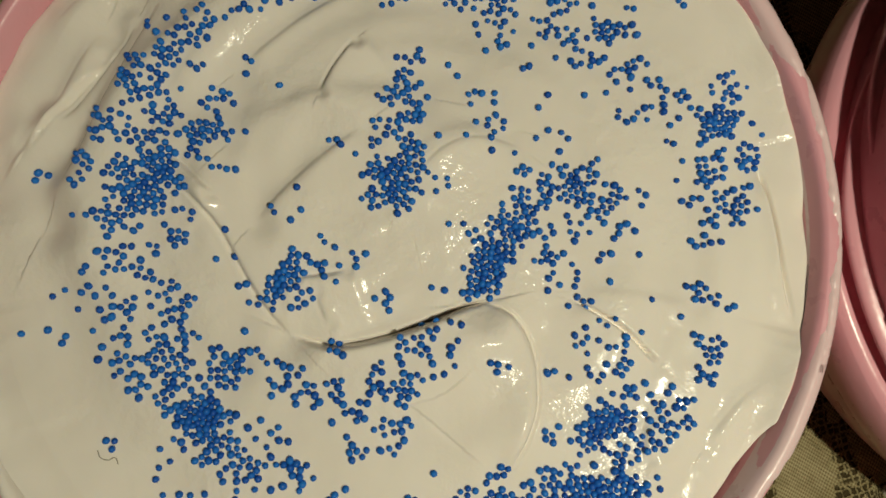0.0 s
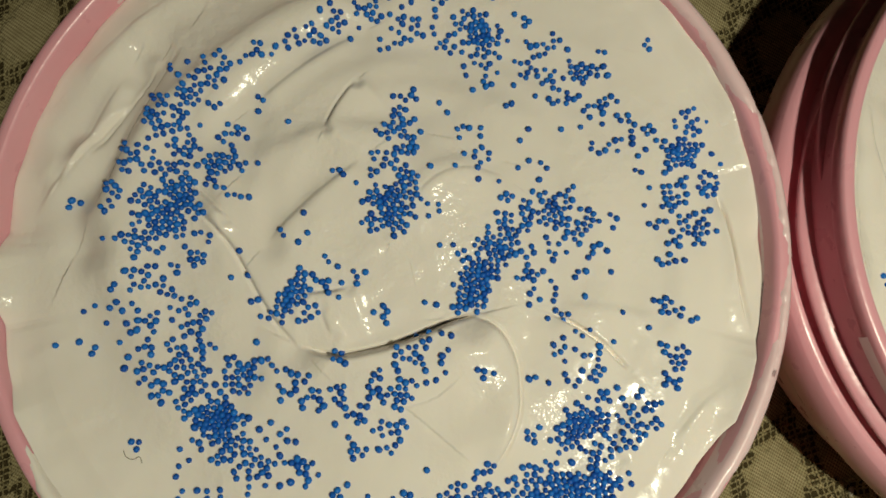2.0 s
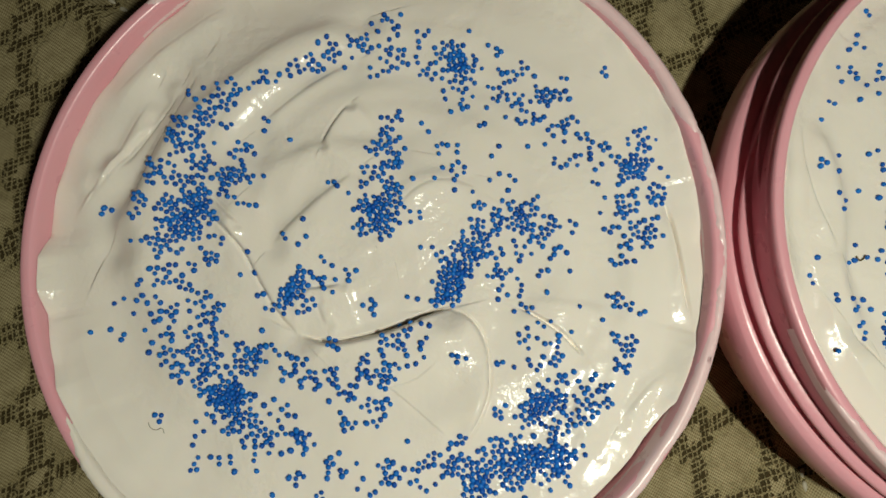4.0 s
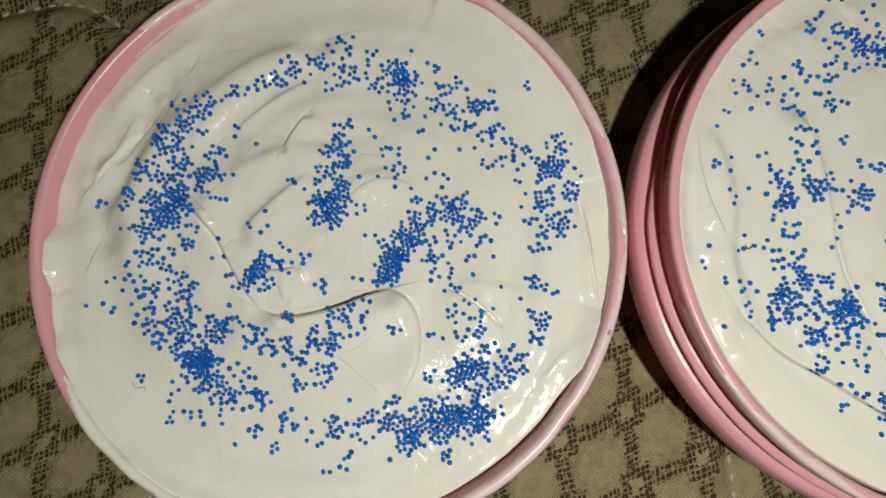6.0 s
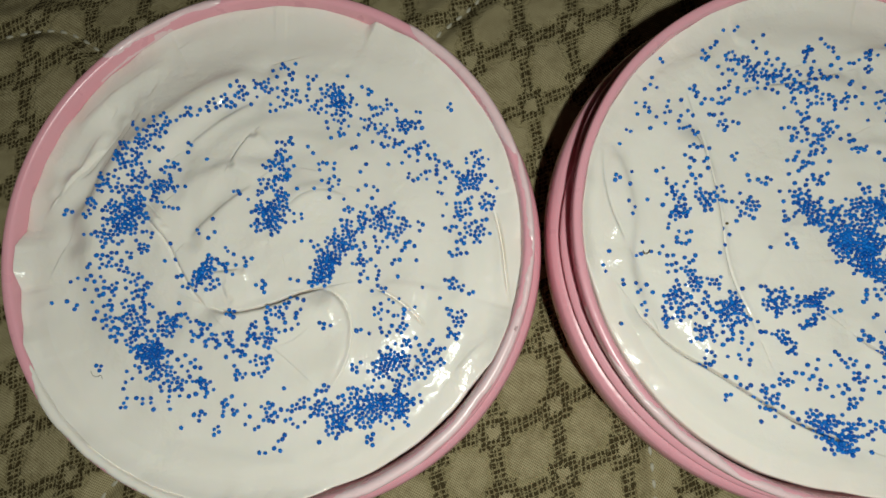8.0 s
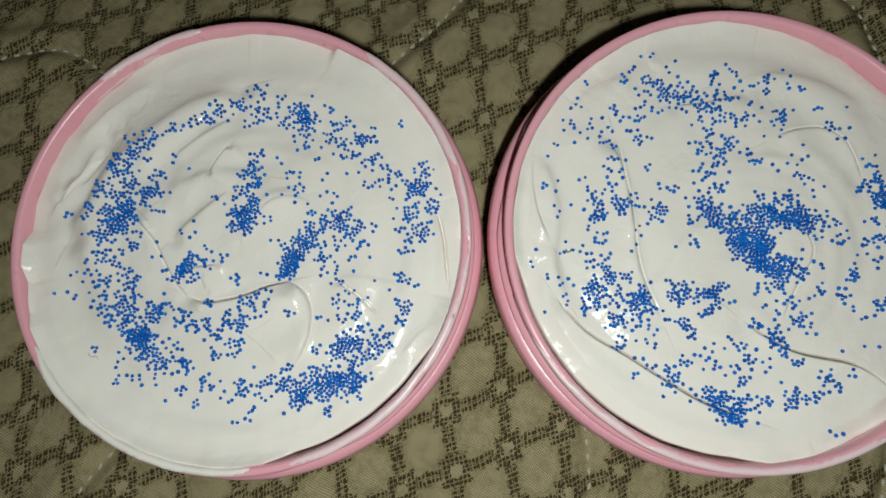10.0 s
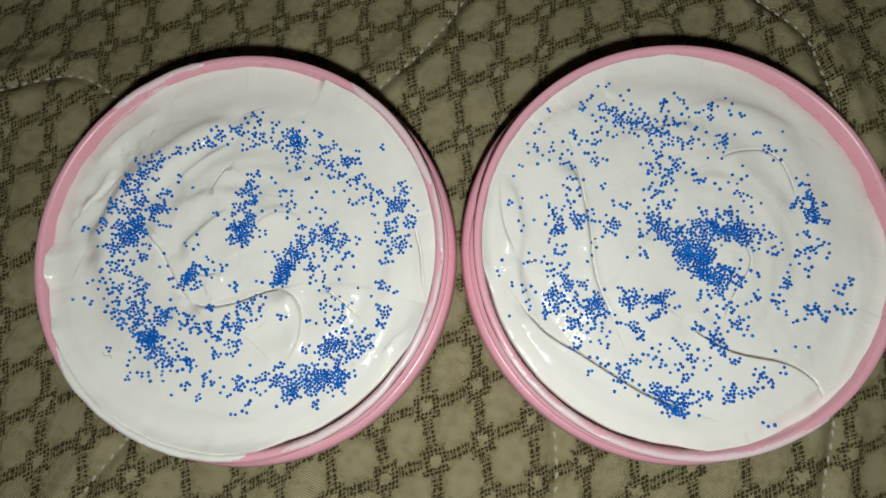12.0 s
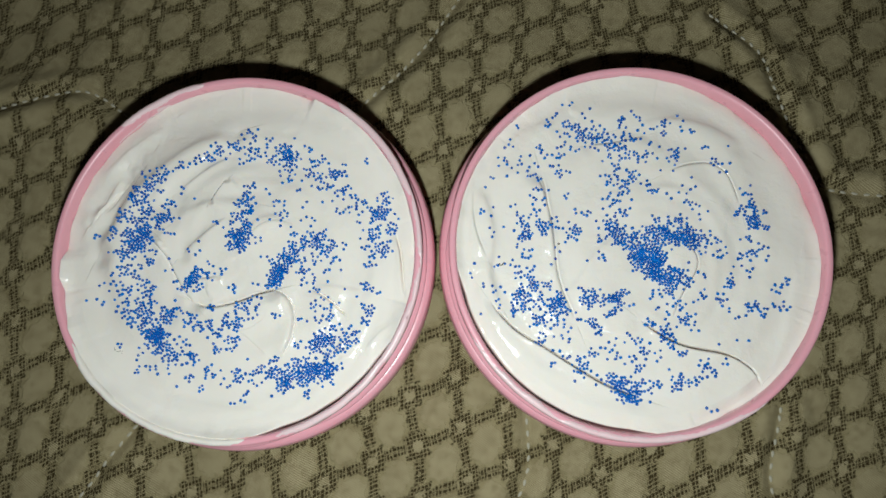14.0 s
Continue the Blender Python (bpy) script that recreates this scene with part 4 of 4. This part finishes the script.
def sprinkles_second():
    spots = []
    drift(spots, -45.8, 53.4, -38.6, 52.2, 2.1, 3)
    drift(spots, -34.4, 54.2, -29.5, 50.8, 2.6, 5)
    drift(spots, -29.5, 58.5, -28.2, 56.3, 1.4, 2)
    drift(spots, -32.7, 66.3, -32.4, 65.9, 0.5, 1)
    drift(spots, -25.1, 62.1, -20.7, 61.6, 1.1, 2)
    drift(spots, -16.9, 57.1, -14.6, 59.7, 1.4, 2)
    drift(spots, -26.2, 55.1, -24.9, 52.9, 1.6, 3)
    drift(spots, -27.6, 48.6, -24.6, 47.5, 2.6, 6)
    drift(spots, -21.6, 52.8, -19.3, 51.7, 1.9, 10)
    drift(spots, -20.6, 47.4, -16.4, 49.4, 2.1, 14)
    drift(spots, -27.9, 43.2, -19.8, 43.0, 2.1, 6)
    drift(spots, -15.0, 53.7, -10.1, 51.4, 2.1, 7)
    drift(spots, -14.5, 47.2, -5.3, 48.1, 1.6, 14)
    drift(spots, -16.7, 44.0, -11.7, 43.9, 1.6, 4)
    drift(spots, -7.7, 43.8, -4.7, 42.7, 2.1, 13)
    drift(spots, -1.8, 54.1, 0.2, 53.4, 1.6, 7)
    drift(spots, -4.3, 48.0, 4.7, 46.7, 2.1, 6)
    drift(spots, -2.5, 44.8, -0.7, 42.6, 1.9, 5)
    drift(spots, 3.5, 56.6, 7.4, 54.3, 2.1, 5)
    drift(spots, -2.0, 39.4, 3.0, 38.2, 2.4, 10)
    drift(spots, -9.5, 37.4, -3.2, 36.2, 2.1, 5)
    drift(spots, 6.0, 38.1, 9.1, 40.2, 2.1, 7)
    drift(spots, 2.9, 50.0, 10.6, 45.5, 3.1, 5)
    drift(spots, 12.5, 55.2, 15.1, 50.8, 2.4, 7)
    drift(spots, 15.0, 49.7, 23.3, 51.7, 2.6, 6)
    drift(spots, 10.5, 44.4, 15.7, 35.8, 3.6, 5)
    drift(spots, 16.9, 37.9, 20.9, 37.8, 2.1, 7)
    drift(spots, 18.2, 41.1, 22.3, 41.4, 1.9, 4)
    drift(spots, 26.1, 49.5, 30.0, 48.3, 1.4, 2)
    drift(spots, 31.5, 43.3, 33.1, 40.3, 1.0, 2)
    drift(spots, 34.7, 36.4, 36.5, 34.3, 2.1, 6)
    drift(spots, 38.4, 34.2, 40.2, 32.5, 1.0, 2)
    drift(spots, -5.5, 32.7, 0.3, 30.9, 2.6, 6)
    drift(spots, -8.8, 29.0, -6.9, 27.9, 1.9, 5)
    drift(spots, -4.0, 26.8, 2.1, 27.7, 2.6, 14)
    drift(spots, -5.2, 23.7, -0.3, 22.5, 2.1, 4)
    drift(spots, -10.4, 20.6, -1.6, 19.4, 2.4, 10)
    drift(spots, -0.4, 21.5, 2.4, 31.9, 2.1, 4)
    drift(spots, -11.7, 16.5, -7.9, 14.4, 2.1, 4)
    drift(spots, -5.9, 14.4, -1.8, 16.3, 2.4, 6)
    drift(spots, -10.2, 10.8, -8.2, 10.3, 1.8, 7)
    drift(spots, -8.3, 8.7, -3.5, 8.6, 1.2, 7)
    drift(spots, -7.6, 5.2, -2.8, 4.1, 3.1, 21)
    drift(spots, -12.4, 7.4, -8.6, 5.3, 2.4, 6)
    drift(spots, -15.0, 12.5, -13.7, 3.3, 2.4, 4)
    drift(spots, -16.9, -1.6, -12.2, -2.7, 2.0, 4)
    drift(spots, -10.3, 35.3, 19.4, 32.5, 5.8, 5)
    drift(spots, 6.8, 24.4, 10.3, 20.2, 2.6, 6)
    drift(spots, 18.8, 26.3, 26.7, 26.1, 2.1, 2)
    drift(spots, 16.5, 23.2, 22.3, 22.0, 3.1, 4)
    drift(spots, 21.9, 17.9, 24.9, 17.9, 2.0, 5)
    drift(spots, 26.6, 15.8, 30.9, 10.6, 2.0, 4)
    drift(spots, 6.6, 12.1, 12.5, 12.0, 2.0, 4)
    drift(spots, 16.5, 12.9, 22.2, 10.8, 2.0, 6)
    drift(spots, -50.2, 45.3, -46.1, 45.8, 1.4, 3)
    drift(spots, -52.5, 39.5, -51.6, 37.3, 1.6, 4)
    drift(spots, -51.8, 32.4, -45.5, 36.1, 2.1, 3)
    drift(spots, -46.4, 39.4, -39.5, 36.0, 2.4, 6)
    drift(spots, -38.0, 43.9, -33.1, 41.2, 1.9, 4)
    drift(spots, -31.1, 40.5, -27.0, 41.0, 1.6, 6)
    drift(spots, -31.4, 35.8, -26.4, 34.6, 2.1, 6)
    drift(spots, -29.6, 31.9, -29.0, 32.4, 1.0, 3)
    drift(spots, -43.8, 30.8, -37.7, 31.7, 2.4, 5)
    drift(spots, -39.0, 26.5, -36.2, 22.2, 2.4, 6)
    drift(spots, -41.1, 23.8, -34.8, 29.5, 2.1, 2)
    drift(spots, -56.8, 33.2, -56.7, 25.8, 1.6, 2)
    drift(spots, -63.3, 19.7, -57.4, 16.4, 2.1, 4)
    drift(spots, -68.1, 28.8, -67.7, 28.8, 0.5, 2)
    drift(spots, -50.3, 19.0, -46.5, 16.2, 1.9, 4)
    drift(spots, -40.4, 17.1, -35.4, 18.1, 2.1, 6)
    drift(spots, -47.6, 13.7, -41.6, 13.4, 1.6, 6)
    drift(spots, -39.8, 10.9, -35.8, 10.9, 2.4, 14)
    drift(spots, -44.8, 9.0, -41.8, 9.9, 1.9, 6)
    drift(spots, -45.6, 5.9, -43.0, 6.5, 1.5, 10)
    drift(spots, -35.9, 8.8, -37.1, 5.8, 1.5, 4)
    drift(spots, -31.8, 11.8, -29.1, 7.7, 2.4, 6)
    drift(spots, -27.0, 9.1, -24.0, 9.6, 1.5, 6)
    drift(spots, -23.2, 7.6, -19.0, 10.5, 1.8, 5)
    drift(spots, -28.3, 4.6, -24.3, 5.5, 1.5, 4)
    drift(spots, -23.7, 15.1, -18.1, 15.4, 1.2, 6)
    drift(spots, -27.3, 21.0, -24.7, 24.1, 1.2, 2)
    drift(spots, -57.7, 9.2, -57.5, 4.7, 1.0, 2)
    drift(spots, -48.1, 2.9, -43.1, 2.9, 2.1, 5)
    drift(spots, -46.3, -1.1, -41.5, -4.2, 2.4, 6)
    drift(spots, -50.4, -4.1, -46.5, -6.1, 1.5, 4)
    drift(spots, -45.7, -8.1, -40.9, -10.2, 2.2, 6)
    drift(spots, -48.7, -10.1, -44.8, -11.1, 1.2, 3)
    drift(spots, -35.8, -7.3, -32.5, -0.4, 2.6, 3)
    drift(spots, -72.0, -2.7, -64.3, -7.8, 3.6, 4)
    drift(spots, -71.9, -14.1, -71.7, -14.3, 0.5, 1)
    drift(spots, -62.5, -12.8, -57.6, -13.9, 1.2, 2)
    drift(spots, -57.7, -16.4, -52.8, -14.9, 1.8, 4)
    drift(spots, -56.3, -18.8, -56.0, -22.7, 1.0, 2)
    drift(spots, -63.9, -24.9, -65.3, -26.8, 1.0, 2)
    drift(spots, -48.9, -16.0, -47.2, -20.9, 2.2, 11)
    drift(spots, -47.1, -18.0, -41.2, -17.1, 2.2, 11)
    drift(spots, -46.3, -21.9, -41.5, -22.9, 2.0, 15)
    drift(spots, -42.1, -14.1, -37.3, -15.2, 2.0, 11)
    drift(spots, -44.9, -13.1, -40.1, -14.2, 2.5, 7)
    drift(spots, -40.4, -19.0, -36.7, -22.0, 2.2, 8)
    drift(spots, -52.2, -24.3, -49.7, -24.0, 1.2, 5)
    drift(spots, -35.6, -21.1, -30.8, -20.7, 1.5, 11)
    drift(spots, -33.8, -23.0, -28.1, -24.1, 1.8, 17)
    drift(spots, -40.8, -26.8, -37.0, -28.8, 2.2, 13)
    drift(spots, -36.4, -18.1, -28.7, -18.2, 2.2, 6)
    drift(spots, -35.9, -25.9, -30.2, -26.9, 2.0, 6)
    drift(spots, -35.2, -29.8, -28.6, -31.8, 2.8, 7)
    drift(spots, -43.8, -28.7, -38.2, -31.6, 2.5, 4)
    drift(spots, -33.6, -34.5, -28.9, -35.6, 2.0, 3)
    drift(spots, -39.3, -35.4, -35.5, -35.5, 2.2, 4)
    drift(spots, -40.0, -37.7, -38.9, -37.3, 1.0, 4)
    drift(spots, -33.9, -40.2, -29.3, -43.1, 1.2, 5)
    drift(spots, -31.3, -44.9, -38.6, -46.2, 1.0, 2)
    drift(spots, -26.6, -45.0, -21.1, -46.9, 1.8, 11)
    drift(spots, -24.0, -48.2, -22.1, -47.5, 1.5, 5)
    drift(spots, -27.0, -51.5, -20.9, -44.1, 3.5, 4)
    drift(spots, -22.9, -17.7, -18.2, -19.4, 2.2, 18)
    drift(spots, -19.2, -20.3, -15.3, -19.4, 2.2, 8)
    drift(spots, -22.3, -23.2, -15.7, -24.3, 2.2, 6)
    drift(spots, -13.4, -19.8, -10.6, -20.5, 1.5, 8)
    drift(spots, -9.7, -21.4, -5.9, -21.5, 2.0, 13)
    drift(spots, -6.6, -18.6, -3.7, -17.6, 1.8, 6)
    drift(spots, -11.9, -25.3, -8.1, -24.9, 1.5, 4)
    drift(spots, -24.4, -26.1, -21.7, -28.0, 1.8, 4)
    drift(spots, -19.8, -29.0, -18.0, -30.6, 1.2, 7)
    drift(spots, -17.3, -32.9, -15.7, -31.9, 1.2, 6)
    drift(spots, -15.8, -26.2, -11.9, -25.3, 2.0, 4)
    drift(spots, -17.5, -36.6, -8.2, -38.6, 3.0, 6)
    drift(spots, -20.7, -41.3, -16.1, -42.3, 2.0, 5)
    drift(spots, -12.3, -42.4, -5.1, -46.2, 3.5, 7)
    drift(spots, -6.0, -34.9, -1.6, -38.7, 2.0, 5)
    drift(spots, -16.6, -49.7, -13.0, -51.6, 1.8, 6)
    drift(spots, -12.1, -52.6, -10.5, -55.3, 2.5, 15)
    drift(spots, -10.4, -54.4, -8.8, -57.2, 2.5, 14)
    drift(spots, -7.9, -58.1, -3.4, -59.0, 2.2, 18)
    drift(spots, -4.8, -54.5, -2.2, -56.3, 2.2, 10)
    drift(spots, -9.2, -50.7, -3.7, -51.7, 2.0, 5)
    drift(spots, -9.1, -60.8, 2.8, -62.7, 2.4, 4)
    drift(spots, -1.1, -54.5, 5.2, -55.8, 2.2, 11)
    drift(spots, -3.4, -48.0, 0.4, -47.7, 1.8, 5)
    drift(spots, -0.9, -51.8, 11.0, -53.7, 2.2, 6)
    drift(spots, 10.2, -52.8, 14.0, -51.9, 1.8, 7)
    drift(spots, 14.8, -52.8, 18.5, -52.9, 1.5, 6)
    drift(spots, 17.9, -50.1, 21.4, -52.0, 2.2, 4)
    drift(spots, 20.8, -48.3, 25.5, -48.0, 1.5, 6)
    drift(spots, 25.2, -51.1, 28.0, -50.2, 1.5, 4)
    drift(spots, 10.8, -55.5, 11.8, -54.6, 1.2, 4)
    drift(spots, 22.1, -45.5, 30.5, -44.7, 1.8, 4)
    drift(spots, -2.6, -38.7, 6.7, -39.8, 2.2, 7)
    drift(spots, 0.9, -41.6, 4.5, -43.5, 2.2, 6)
    drift(spots, -1.2, -44.3, 13.8, -44.5, 3.0, 5)
    drift(spots, 11.3, -40.8, 17.6, -43.6, 2.5, 5)
    drift(spots, 2.8, -31.2, 7.6, -30.9, 1.5, 7)
    drift(spots, 7.3, -34.1, 10.0, -34.7, 1.8, 11)
    drift(spots, 10.8, -37.0, 12.5, -38.0, 1.5, 10)
    drift(spots, 10.4, -30.4, 14.7, -35.2, 1.8, 4)
    drift(spots, 15.4, -28.5, 17.2, -29.1, 1.0, 4)
    drift(spots, 18.1, -29.5, 21.0, -28.6, 1.2, 6)
    drift(spots, 19.8, -31.4, 22.4, -33.0, 1.2, 2)
    drift(spots, 4.3, -24.5, 11.7, -27.5, 2.5, 4)
    drift(spots, 5.9, -17.8, 8.6, -19.8, 2.0, 5)
    drift(spots, 10.6, -18.8, 13.4, -18.9, 1.5, 4)
    drift(spots, 12.2, -21.8, 15.1, -21.8, 1.8, 6)
    drift(spots, 13.8, -24.7, 22.5, -23.8, 2.5, 4)
    drift(spots, -1.2, 0.1, 2.0, -7.9, 2.8, 31)
    drift(spots, 2.6, -1.0, 10.2, -2.1, 3.2, 42)
    drift(spots, 2.1, -6.9, 10.8, -6.1, 3.2, 42)
    drift(spots, 4.6, -10.9, 12.3, -11.1, 3.0, 32)
    drift(spots, 10.1, -14.0, 16.8, -14.1, 2.5, 24)
    drift(spots, 14.2, -11.1, 18.0, -11.1, 2.2, 13)
    drift(spots, 18.6, -15.1, 22.1, -14.7, 1.2, 7)
    drift(spots, -0.8, 5.1, 4.9, 3.0, 2.5, 13)
    drift(spots, 4.2, 6.0, 12.0, 6.9, 2.2, 21)
    drift(spots, 5.8, 3.0, 12.6, 2.9, 2.2, 14)
    drift(spots, 12.9, 5.9, 19.6, 4.7, 2.2, 24)
    drift(spots, 19.5, 3.7, 25.2, 2.6, 2.5, 18)
    drift(spots, 21.8, 6.7, 29.3, 4.6, 1.8, 11)
    drift(spots, 25.2, 2.6, 30.1, 2.5, 1.8, 8)
    drift(spots, 19.1, 9.8, 22.7, 6.7, 2.2, 6)
    drift(spots, 4.4, 9.1, 11.3, 8.9, 2.0, 6)
    drift(spots, 12.2, 8.9, 17.2, 9.4, 1.8, 6)
    drift(spots, 21.2, 1.3, 23.1, 0.9, 1.2, 6)
    drift(spots, 30.1, 2.5, 34.7, 0.5, 2.0, 6)
    drift(spots, 31.3, -3.5, 37.2, -3.0, 1.5, 6)
    drift(spots, 13.4, 0.8, 17.8, -4.2, 2.5, 4)
    drift(spots, -6.9, 2.2, -2.0, 2.1, 2.0, 7)
    drift(spots, 24.9, -0.4, 30.5, -2.5, 2.0, 4)
    drift(spots, 38.2, -2.6, 48.7, -2.8, 0.8, 2)
    drift(spots, 45.2, 24.7, 47.7, 20.5, 2.2, 5)
    drift(spots, 45.3, 17.4, 48.0, 15.3, 2.2, 8)
    drift(spots, 47.4, 18.4, 50.1, 16.3, 1.5, 4)
    drift(spots, 44.9, 13.4, 46.4, 10.3, 2.0, 6)
    drift(spots, 47.3, 9.3, 50.3, 10.2, 2.0, 13)
    drift(spots, 49.9, 7.2, 52.8, 7.1, 1.8, 6)
    drift(spots, 48.7, 13.3, 53.6, 13.6, 1.2, 4)
    drift(spots, 46.7, 4.2, 50.0, 0.2, 2.5, 5)
    drift(spots, 43.8, -3.7, 49.6, -2.8, 1.8, 8)
    drift(spots, 41.4, 0.3, 44.4, -6.7, 2.2, 4)
    drift(spots, 39.3, -9.5, 45.8, -10.6, 1.8, 6)
    drift(spots, 36.8, -14.4, 37.6, -15.4, 1.0, 5)
    drift(spots, 34.3, -11.4, 36.7, -15.3, 1.5, 2)
    drift(spots, 23.8, -11.2, 28.4, -12.3, 1.5, 2)
    drift(spots, 23.9, -19.0, 26.8, -18.5, 1.5, 5)
    drift(spots, 28.0, -16.2, 35.2, -20.2, 2.5, 4)
    drift(spots, 31.2, -22.0, 33.0, -23.0, 1.2, 3)
    drift(spots, 34.5, -25.9, 39.9, -27.9, 2.0, 4)
    drift(spots, 42.3, -24.1, 46.0, -24.6, 1.5, 7)
    drift(spots, 46.2, -23.2, 49.6, -26.1, 2.0, 6)
    drift(spots, 48.5, -27.1, 48.3, -28.4, 1.0, 2)
    drift(spots, 53.5, -17.5, 56.4, -24.3, 2.5, 7)
    drift(spots, 56.0, -12.7, 59.3, -16.7, 2.2, 5)
    drift(spots, 51.7, -24.3, 55.3, -25.3, 1.5, 3)
    drift(spots, 22.0, -63.8, 27.4, -64.2, 0.8, 2)
    drift(spots, 16.8, -69.1, 18.6, -69.7, 1.0, 3)
    drift(spots, 41.4, 17.5, 43.0, 14.4, 1.5, 2)
    drift(spots, 51.3, -4.8, 52.2, -5.2, 0.8, 1)
    return spots


random.seed(11)
spots_a = sprinkles_first()
for _ in range(34):
    r, a = 60 * math.sqrt(random.random()), random.uniform(0, 2 * math.pi)
    spots_a.append((r * math.cos(a), r * math.sin(a)))
spots_b = sprinkles_second()
for _ in range(34):
    r, a = 62 * math.sqrt(random.random()), random.uniform(0, 2 * math.pi)
    spots_b.append((r * math.cos(a), r * math.sin(a)))
make_sprinkles(0.0, TUB_A, spots_a, cream_first, "tiny round blue sugar sprinkles in a ring on cream")
make_sprinkles(0.1629, TUB_B, spots_b, cream_second, "tiny round blue sugar sprinkles clumped on swirled cream")


# ---- small things ----
def crumb(name, x, y, z, size, label):
    bm = bmesh.new()
    bmesh.ops.create_icosphere(bm, subdivisions=2, radius=size)
    for v in bm.verts:
        v.co *= 1 + 0.5 * noise.noise(v.co * 700 + Vector((x * 900, 0, 0)))
        v.co.z *= 0.5
        v.co.x *= 1.5
    me = bpy.data.meshes.new(name)
    bm.to_mesh(me)
    bm.free()
    me.materials.append(SPECK)
    ob = new(name, me)
    ob.location = (x, y, z)
    return tagged(ob, label, "crumb")


speck_z = float(cream_second(np.array([-30.5]), np.array([2.7]))[0]) / 1000
crumb("crumb", 0.1324, 0.0027, LEVEL + speck_z + 0.0001, 0.0004, "small dark brown crumb lying on the cream")


def fibre(points, label, tub_x=0.0, shape=cream_first, thick=0.00006):
    """A tiny hair-thin strand; points in mm over a tub's cream."""
    cu = bpy.data.curves.new("fibre", "CURVE")
    cu.dimensions, cu.bevel_depth, cu.bevel_resolution = "3D", thick, 2
    sp = cu.splines.new("BEZIER")
    sp.bezier_points.add(len(points) - 1)
    for b, (x, y) in zip(sp.bezier_points, points):
        z = float(shape(np.array([x]), np.array([y]))[0])
        b.co = (tub_x + x / 1000, y / 1000, LEVEL + z / 1000 + 0.00015)
        b.handle_left_type = b.handle_right_type = "AUTO"
    cu.materials.append(SPECK)
    return tagged(new("fibre", cu), label, "fibre")


fibre([(-48.9, -35.9), (-48.3, -37.1), (-47.0, -37.5), (-46.2, -37.2), (-45.6, -38.3)], "tiny pale brown curled fibre on the cream")
fibre([(59.3, 30.9), (60.1, 31.3), (60.3, 32.4), (59.9, 33.0)], "tiny dark hooked fibre on the cream")

fibre([(-55.2, -4.7), (-54.6, -5.6), (-53.7, -5.3), (-53.2, -4.5)], "short dark brown hooked fibre on the cream", 0.1629, cream_second, 0.0002)

# seam stitches, each a short pale loop of thread
def stitch_mesh():
    bm = bmesh.new()
    bmesh.ops.create_icosphere(bm, subdivisions=2, radius=1)
    for v in bm.verts:
        v.co = Vector((v.co.x * 0.0016, v.co.y * (0.0007 - 0.0002 * v.co.x), v.co.z * 0.0006))
    me = bpy.data.meshes.new("stitch")
    bm.to_mesh(me)
    bm.free()
    me.materials.append(THREAD)
    me.polygons.foreach_set("use_smooth", [True] * len(me.polygons))
    return me


STITCH = stitch_mesh()
rnd = random.Random(3)
for seam, pts in SEAMS.items():
    for x, y, a in along(pts, 5.6):
        z = float(cloth_height(np.array(x / 1000), np.array(y / 1000))) - 0.0016
        if min(math.hypot(x, y), math.hypot(x - 163, y)) < 76:
            continue
        part("stitch", STITCH, cloth).matrix_basis = pose(x / 1000, y / 1000, z, 0, 0, math.degrees(a) + rnd.uniform(-14, 14))
